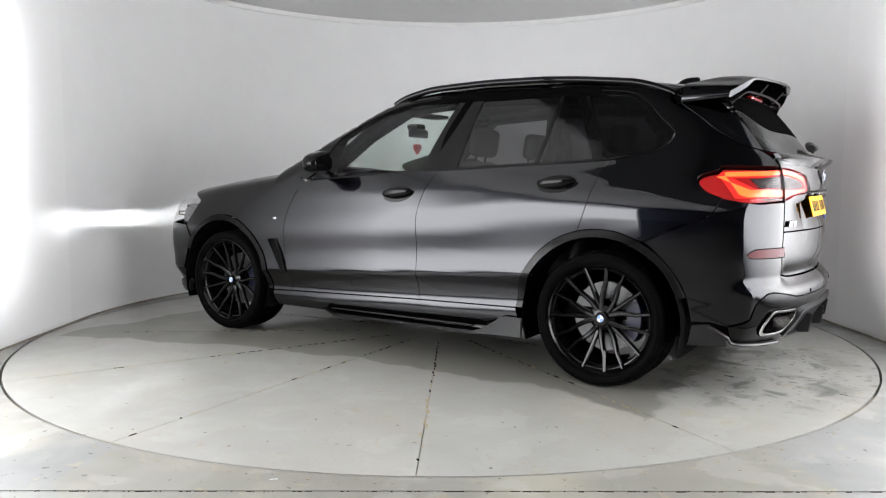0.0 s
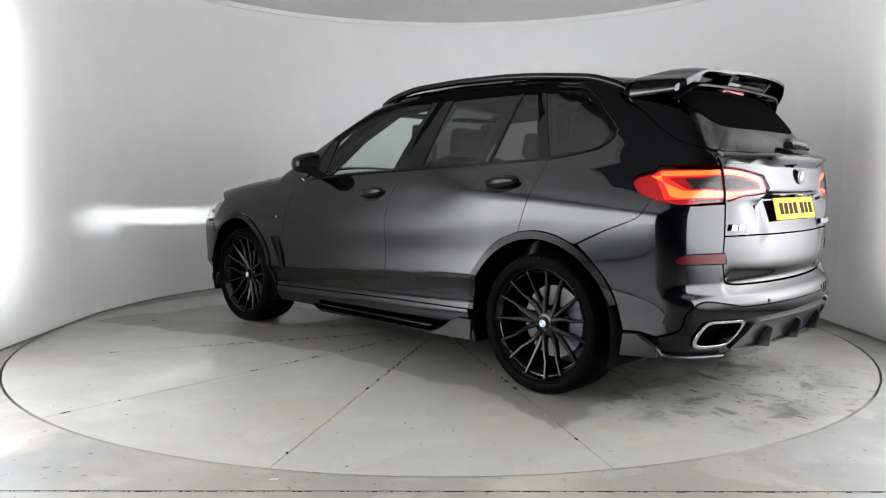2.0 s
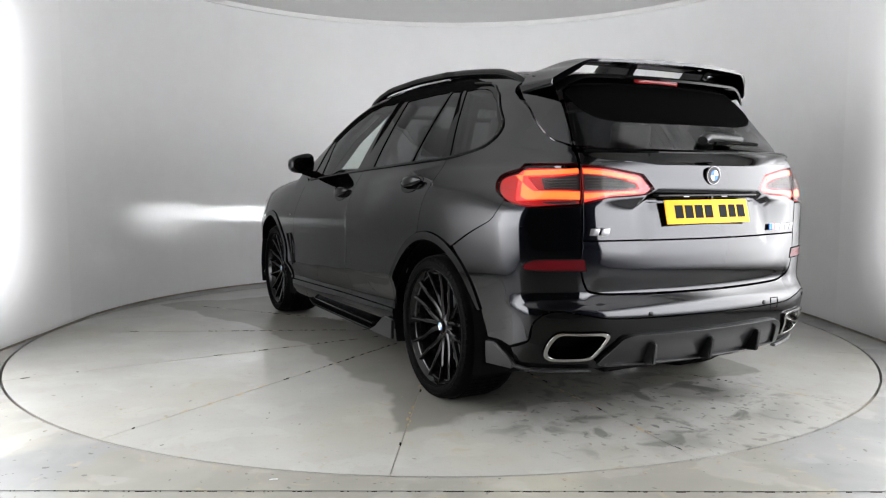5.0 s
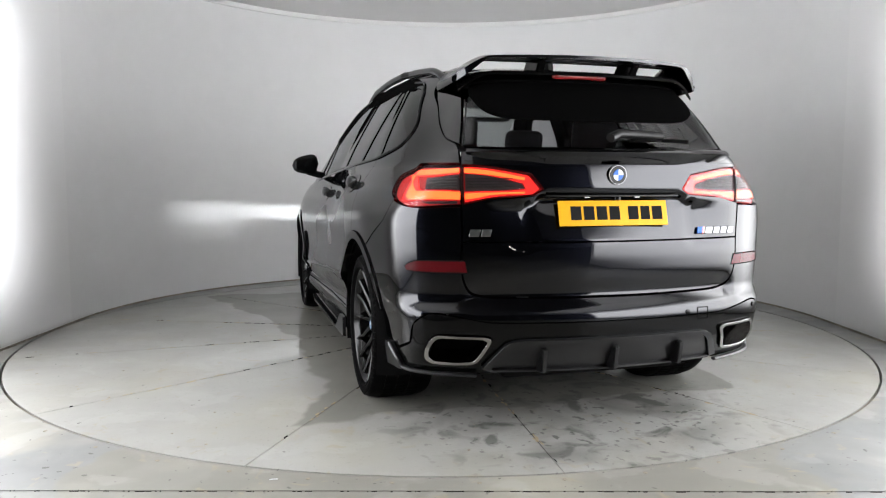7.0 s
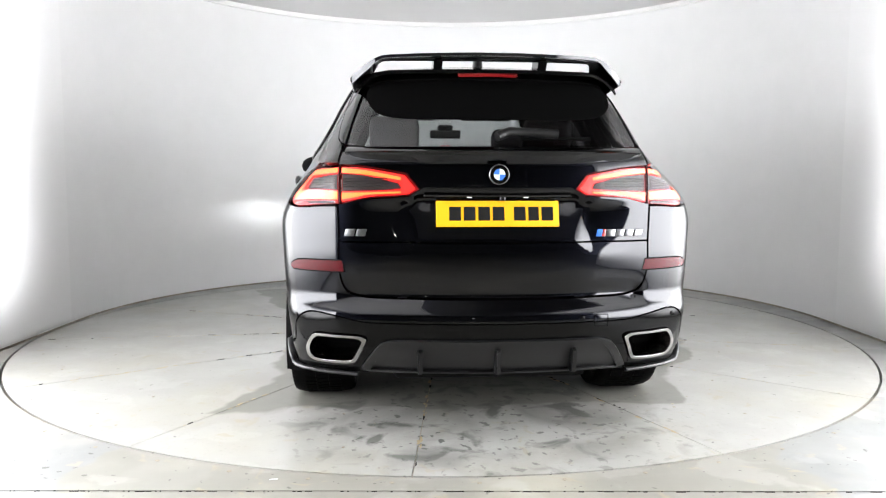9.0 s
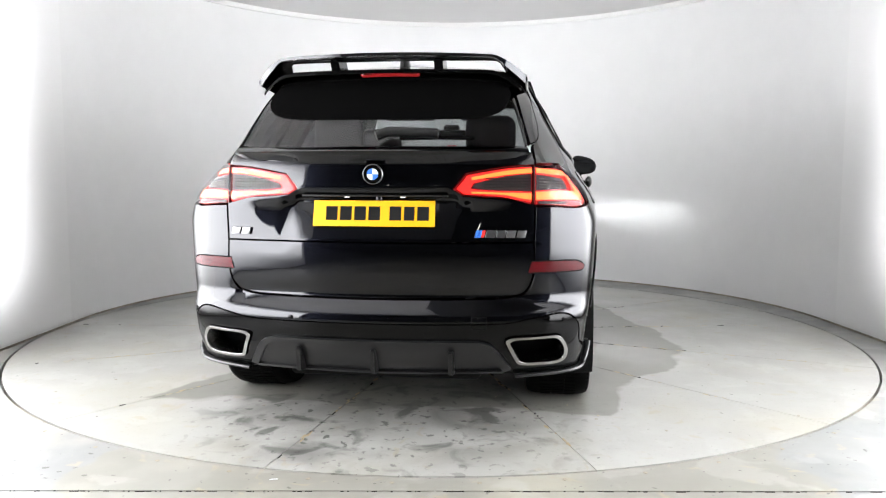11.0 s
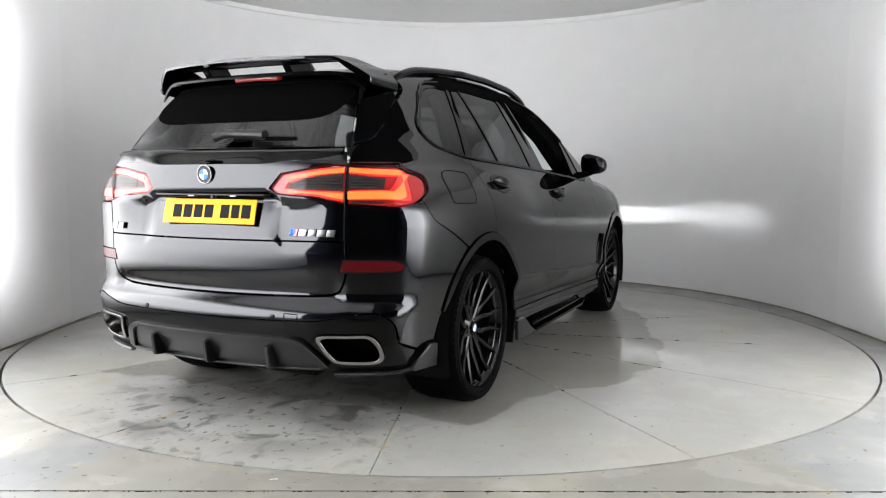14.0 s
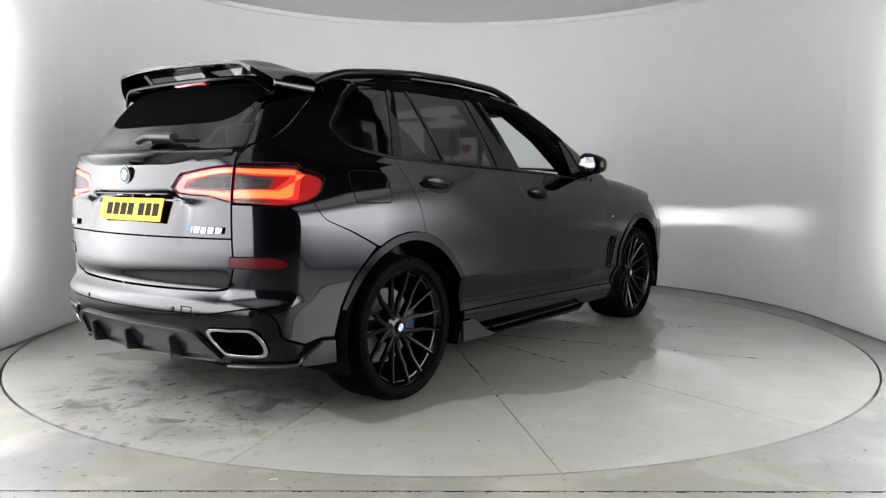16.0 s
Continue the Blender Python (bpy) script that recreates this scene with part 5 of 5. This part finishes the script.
    for y in (-0.328, 0.0, 0.328):
        p = flank([at_y(y, 0.42), at_y(y, 0.316)], [0.42, 0.316])
        bm = bmesh.new()
        sec = [(p[0, 0] + 0.01, 0.424), (p[0, 0] - 0.030, 0.414), (p[1, 0] - 0.075, 0.315), (p[1, 0] + 0.02, 0.304)]
        a, b = ([bm.verts.new((x, y + d, z)) for x, z in sec] for d in (-0.011, 0.011))
        bm.faces.new(a), bm.faces.new(b)
        for i in range(4):
            bm.faces.new((a[i], a[(i + 1) % 4], b[(i + 1) % 4], b[i]))
        bmesh.ops.bevel(bm, geom=bm.edges[:], offset=0.004, segments=2, affect="EDGES")
        bmesh.ops.recalc_face_normals(bm, faces=bm.faces)
        part("diffuser_fin", bm, SATIN, diff)
    for s in (1, -1):
        pts = X((-2.07, 0.40), (-2.16, 0.345)) + Y((0.87, 0.318), (0.80, 0.308), (0.68, 0.302), (0.59, 0.298))
        lp = loop(pts, 0.03, False)
        q = flank(lp[:, 0], lp[:, 1])
        q = (q + 0.012 * gradient(q)) * (1, s, 1)
        bm = bmesh.new()
        tube(bm, [tuple(p) for p in q], 0.009, 8, flat=1.6)
        part("valance_lip", bm, SATIN, lower, "dark grey lip under the valance")
        q = X((-1.99, 0.396, 1), (-2.068, 0.404, 1), (-2.155, 0.332, 1), (-2.15, 0.30, 1), (-1.965, 0.288, 1))
        v, f, n = sheet(q, off=0.014, step=0.02, flange=0.02, gap=0)
        put("bumper_side_foil", mesh_of("bumper_side_foil", v * (1, s, 1), f if s > 0 else [g[::-1] for g in f], n * (1, s, 1)), SATIN, bumper, "dark grey side foil")
    # parking sensors and towing cover
    for y, z in ((0.86, 0.55), (0.36, 0.548), (-0.36, 0.548), (-0.80, 0.545)):
        p = flank([at_y(y, z)], [z])[0]
        n = gradient(p[None])[0]
        bm = bmesh.new()
        lathe(bm, [(0.011, 0.0), (0.011, 0.002), (0.0095, 0.0024), (0.0004, 0.0024)], 16, "z")
        part("parking_sensor", bm, PIANO, bumper, m=Matrix.Translation(Vector(p)) @ Vector(n).to_track_quat("Z", "Y").to_matrix().to_4x4())
    cover = loop(Y((-0.415, 0.565, 1), (-0.475, 0.563, 1), (-0.475, 0.512, 1), (-0.415, 0.514, 1)), 0.02)
    q = flank(cover[:, 0], cover[:, 1])
    bm = bmesh.new()
    tube(bm, [tuple(p) for p in q], 0.0022, 5, closed=True)
    part("towing_cover_joint", bm, SHADE, bumper)


def wheel_at(x, s, donor=None):
    m = pose(x, s * HY, HZ, 0, 17 if x > 0 else 0, 0 if s > 0 else 180)
    if donor:
        return copy_thing(donor, m)
    # rim barrel is the wheel's own mesh; outer face towards +y
    bm = bmesh.new()
    lathe(bm, [(0.262, -0.15), (0.285, -0.148), (0.285, -0.13), (0.262, -0.10), (0.255, 0.06), (0.275, 0.112), (0.304, 0.128), (0.304, 0.138), (0.297, 0.142), (0.290, 0.134), (0.274, 0.10), (0.255, 0.05), (0.245, -0.14)], 72, closed=True)
    wheel = part("wheel", bm, RIMB, car, "black multi-spoke alloy wheel", m=m)
    bm = bmesh.new()
    lathe(bm, [(0.284, -0.137), (0.30, -0.150), (0.335, -0.157), (0.358, -0.150), (0.368, -0.136), (0.3735, -0.10), (0.3735, 0.10), (0.368, 0.136), (0.358, 0.150), (0.335, 0.157), (0.316, 0.153), (0.303, 0.142), (0.298, 0.13)], 96)
    part("tyre", bm, RUBBER, wheel, "black low-profile tyre")
    # tread blocks
    bm = bmesh.new()
    for k in range(72):
        a = 2 * math.pi * k / 72
        for y0, y1, sk in ((-0.138, -0.095, 0.3), (-0.088, -0.035, 0.0), (-0.028, 0.028, 0.5), (0.035, 0.088, 0.0), (0.095, 0.138, 0.3)):
            r0, r1 = 0.369 - 0.006 * (abs(y0 + y1) > 0.2), 0.3775 - 0.004 * (abs(y0 + y1) > 0.2)
            da = 0.034
            vs = []
            for r in (r0, r1):
                for yy, aa in ((y0, a), (y1, a + sk * 0.06), (y1, a + sk * 0.06 + 2 * da), (y0, a + 2 * da)):
                    rr = r - (0.010 if abs(yy) > 0.13 else 0)
                    vs.append(bm.verts.new((rr * math.cos(aa), yy, rr * math.sin(aa))))
            for q in ((4, 5, 6, 7), (0, 1, 5, 4), (1, 2, 6, 5), (2, 3, 7, 6), (3, 0, 4, 7)):
                bm.faces.new([vs[i] for i in q])
        for sd in (-1, 1):                     # shoulder lugs
            ring = [(0.3690, 0.128), (0.3600, 0.1515), (0.3430, 0.1585), (0.3400, 0.1560), (0.3560, 0.1480)]
            p, q = ([bm.verts.new((r * math.cos(t), sd * y, r * math.sin(t))) for r, y in ring] for t in (a, a + 0.052))
            bm.faces.new(p), bm.faces.new(q)
            for i in range(5):
                bm.faces.new((p[i], p[(i + 1) % 5], q[(i + 1) % 5], q[i]))
    bmesh.ops.recalc_face_normals(bm, faces=bm.faces)
    tagged(part("tread", bm, RUBBER, wheel), kind="stuff")
    # raised marks on the sidewall
    bm = bmesh.new()
    lathe(bm, [(0.340, 0.1575), (0.338, 0.1585), (0.336, 0.1575)], 96)
    lathe(bm, [(0.314, 0.1525), (0.311, 0.1545), (0.308, 0.149)], 96)
    part("sidewall_ring", bm, RUBBER, wheel)
    # spokes: five groups of three
    me = {}
    for g in range(5):
        for k, (a_in, a_out, w0, w1) in enumerate(((-0.20, -0.44, 0.016, 0.0085), (0.0, 0.0, 0.015, 0.0085), (0.20, 0.44, 0.016, 0.0085))):
            if k not in me:
                bm = bmesh.new()
                rows = []
                for u in np.linspace(0, 1, 9):
                    r = 0.040 + 0.254 * u
                    a = a_in + (a_out - a_in) * min(1, u / 0.62) ** 1.0
                    w = w0 + (w1 - w0) * u
                    y = 0.088 + 0.046 * u ** 1.5 - (0.012 if k == 1 else 0) * (1 - u)
                    dpt = 0.030 - 0.008 * u
                    c, d = math.cos(a), math.sin(a)
                    sec = []
                    for e, hh in ((-w, -dpt), (-w, -0.006), (-w * 0.45, 0.0), (w * 0.45, 0.0), (w, -0.006), (w, -dpt)):
                        sec.append(bm.verts.new((r * c - e * d, y + hh, r * d + e * c)))
                    rows.append(sec)
                for p, q in zip(rows, rows[1:]):
                    for i in range(6):
                        bm.faces.new((p[i], p[(i + 1) % 6], q[(i + 1) % 6], q[i]))
                bmesh.ops.recalc_face_normals(bm, faces=bm.faces)
                ob = part("spoke", bm, RIMB, wheel, m=pose(0, 0, 0, 0, 72 * g, 0), smooth=30)
                me[k] = ob.data
            else:
                put("spoke", me[k], RIMB, wheel, m=pose(0, 0, 0, 0, 72 * g, 0))
    bm = bmesh.new()
    lathe(bm, [(0.075, 0.045), (0.072, 0.075), (0.050, 0.088), (0.036, 0.092), (0.034, 0.098), (0.0005, 0.098)], 40)
    part("hub", bm, RIMB, wheel)
    bm = bmesh.new()
    lathe(bm, [(0.029, 0.097), (0.029, 0.102), (0.027, 0.104), (0.0005, 0.104)], 32)
    part("hub_cap_ring", bm, PIANO, wheel, "gloss black hub cap ring")
    for k in range(4):
        bm = bmesh.new()
        ring = [(0, 0)] + [(0.020 * math.cos(radians(90 * k + 9 * i)), 0.020 * math.sin(radians(90 * k + 9 * i))) for i in range(11)]
        f = bm.faces.new([bm.verts.new((a, 0.1052, b)) for a, b in ring[::-1]])
        part("hub_cap_quarter", bm, BADGEW if k % 2 else HUBB, wheel)
    for k in range(5):
        a = radians(72 * k + 36)
        bm = bmesh.new()
        lathe(bm, [(0.011, 0.055), (0.011, 0.078), (0.008, 0.081), (0.0005, 0.081)], 8)
        part("wheel_bolt", bm, SHADE, wheel, m=pose(0.054 * math.cos(a), 0, 0.054 * math.sin(a)))
    bm = bmesh.new()
    lathe(bm, [(0.09, 0.0), (0.195, 0.0), (0.195, -0.03), (0.09, -0.03)], 64, closed=True)
    part("brake_disc", bm, STEEL, wheel, "grey steel brake disc")
    bm = bmesh.new()
    lathe(bm, [(0.09, -0.005), (0.09, 0.03), (0.07, 0.035)], 32)
    part("disc_bell", bm, SHADE, wheel)
    bm = bmesh.new()
    rows = []
    for a in np.linspace(radians(150), radians(215), 9):
        rows.append([bm.verts.new((r * math.cos(a), y, r * math.sin(a))) for r, y in ((0.125, 0.03), (0.205, 0.03), (0.215, 0.01), (0.215, -0.06), (0.125, -0.06))])
    for p, q in zip(rows, rows[1:]):
        for i in range(5):
            bm.faces.new((p[i], p[(i + 1) % 5], q[(i + 1) % 5], q[i]))
    bm.faces.new(rows[0]), bm.faces.new(rows[-1])
    bmesh.ops.recalc_face_normals(bm, faces=bm.faces)
    part("brake_caliper", bm, BLUEC, wheel, "dark blue brake caliper")
    return wheel


def seat(x, y, parent_label):
    bm = bmesh.new()
    box(bm, x - 0.27, x + 0.28, y - 0.27, y + 0.27, 0.55, 0.72, 0.06)
    s = part("seat", bm, LEATHER, car, parent_label)
    bm = bmesh.new()
    box(bm, -0.07, 0.07, -0.26, 0.26, 0.0, 0.66, 0.06)
    for v in bm.verts:
        v.co.y *= 1 - 0.25 * max(0, v.co.z - 0.3)
    part("seat_back", bm, LEATHER, s, m=pose(x - 0.27, y, 0.62, 0, -16, 0))
    bm = bmesh.new()
    box(bm, -0.045, 0.055, -0.135, 0.135, 0.0, 0.19, 0.045)
    part("headrest", bm, LEATHER, s, m=pose(x - 0.485, y, 1.285, 0, -10, 0))
    bm = bmesh.new()
    for d in (-0.06, 0.06):
        tube(bm, [(x - 0.45, y + d, 1.2), (x - 0.475, y + d, 1.32)], 0.007, 8)
    part("headrest_post", bm, CHROME, s)


def build_interior():
    for y in (0.38, -0.38):
        seat(0.05, y, "black leather front seat")
    for y in (0.42, -0.42):
        seat(-0.92, y, "black leather rear seat")
    bm = bmesh.new()
    box(bm, -0.07, 0.07, -0.17, 0.17, 0.6, 1.22, 0.05)
    part("centre_seat_back", bm, LEATHER, car, m=pose(-1.08, 0, 0, 0, -10, 0))
    bm = bmesh.new()
    box(bm, 0.45, 1.05, -0.82, 0.82, 0.75, 1.08, 0.09), box(bm, 0.50, 0.75, 0.05, 0.80, 1.0, 1.13, 0.04), box(bm, 0.50, 0.75, -0.62, -0.18, 1.0, 1.15, 0.04)
    part("dashboard", bm, LEATHER, car, "black dashboard")
    bm = bmesh.new()
    ring = [(0, 0.185 * math.cos(a), 0.185 * math.sin(a)) for a in np.linspace(0, 2 * math.pi, 40, endpoint=False)]
    tube(bm, ring, 0.016, 10, closed=True)
    box(bm, -0.02, 0.03, -0.07, 0.07, -0.06, 0.05, 0.02), box(bm, -0.008, 0.008, -0.18, 0.18, -0.02, 0.01, 0.004), box(bm, 0.02, 0.25, -0.03, 0.03, -0.03, 0.03, 0.01)
    part("steering_wheel", bm, LEATHER, car, "black steering wheel", m=pose(0.40, -0.38, 1.02, 0, -25, 0))
    bm = bmesh.new()
    box(bm, -1.9, 0.25, -0.30, 0.30, 0.36, 0.5, 0.03), box(bm, -1.75, 0.9, -0.80, 0.80, 0.36, 0.42, 0.02), box(bm, -2.2, -1.25, -0.5, 0.5, 0.42, 0.78, 0.03)
    box(bm, -2.15, -1.30, -0.72, 0.72, 1.02, 1.05, 0.01)
    part("cabin_floor", bm, SHADE, car)
    hl = [(0.02, 0), (0.02, 0.52, 1), (-1.2, 0.51), (-1.86, 0.44, 1), (-1.9, 0)]
    skin("headlining", LINING, car, hl + [(x, -y, *r) for x, y, *r in hl[::-1] if y > 0], chart="deck", sides=(1,), off=-0.045, flange=0.004, label="grey cloth headlining")
    # door cards and pillar linings set inside the skin
    skin("door_card", LEATHER, car, X((0.72, 1.10, 1), (-0.4, 1.175), (-1.40, 1.225, 1), (-1.0, 0.45, 1), (0.75, 0.40, 1)), off=-0.075, step=0.06, flange=0.01, label="black door card")
    for s in (1, -1):
        for pts in ([(0.62, 0.80, 1.17), (0.30, 0.70, 1.44), (0.02, 0.60, 1.62)], [(-0.33, 0.83, 1.18), (-0.43, 0.72, 1.45), (-0.50, 0.62, 1.63)], [(-1.42, 0.80, 1.22), (-1.32, 0.68, 1.48), (-1.25, 0.60, 1.61)],
                    [(0.02, 0.60, 1.62), (-0.5, 0.62, 1.65), (-1.3, 0.60, 1.64), (-1.75, 0.52, 1.58)]):
            bm = bmesh.new()
            for d in (0.0, 0.05):
                tube(bm, [(x, s * (y - d), z - 0.2 * d) for x, y, z in pts], 0.042, 8)
            part("pillar_lining", bm, MATTBLK, car, "black pillar lining")
        bm = bmesh.new()
        box(bm, 0.02, 0.16, *sorted((s * 0.10, s * 0.46)), 1.575, 1.60, 0.01)
        part("sun_visor", bm, LINING, car)
        bm = bmesh.new()
        tube(bm, [(-0.47, s * 0.70, 1.42), (-0.42, s * 0.66, 1.1), (-0.2, s * 0.6, 0.72)], 0.022, 6, flat=0.2)
        part("seat_belt", bm, BLACKP, car)
    bm = bmesh.new()
    box(bm, 0.35, 0.38, -0.12, 0.12, 1.455, 1.52, 0.014)
    tube(bm, [(0.38, 0, 1.50), (0.42, 0, 1.54)], 0.012, 8)
    box(bm, 0.33, 0.44, -0.06, 0.06, 1.515, 1.56, 0.02)
    mirror = part("interior_mirror", bm, BLACKP, car, "black interior mirror")
    bm = bmesh.new()
    n = 28
    ring = []
    for i in range(n):
        t = 2 * math.pi * i / n
        ring.append((16 * math.sin(t) ** 3 / 16 * 0.042, (13 * math.cos(t) - 5 * math.cos(2 * t) - 2 * math.cos(3 * t) - math.cos(4 * t)) / 16 * 0.042))
    a, b = ([bm.verts.new((0.375 + d, y, 1.375 + z)) for y, z in ring] for d in (-0.012, 0.012))
    bm.faces.new(a), bm.faces.new(b)
    for i in range(n):
        bm.faces.new((a[i], a[(i + 1) % n], b[(i + 1) % n], b[i]))
    bmesh.ops.recalc_face_normals(bm, faces=bm.faces)
    part("hanging_heart", bm, HEART, mirror, "red felt heart hanging from the mirror", m=pose(0, 0, 0, 0, 0, 0))
    bm = bmesh.new()
    tube(bm, [(0.375, 0, 1.46), (0.375, 0, 1.39)], 0.0012, 5)
    part("heart_string", bm, HEART, mirror)


build_body()
build_windows()
build_tail()
build_interior()
first = wheel_at(-HUB, 1)
for wx, ws in ((HUB, 1), (-HUB, -1), (HUB, -1)):
    wheel_at(wx, ws, first)


# ---- motions ----
def motions():
    """The turntable and the car on it turn at an even pace."""
    rows_t, rows_c = [], []
    for i in range(17):
        a = 146.6 - 5.7774 * i - 0.003577 * i * i
        turn = pose(0, 0, 0, 0, 0, a)
        rows_t.append((i, turn))
        rows_c.append((i, turn @ pose(-0.121, -0.046, 0)))
    walk(turntable, rows_t)
    walk(car, rows_c)


motions()
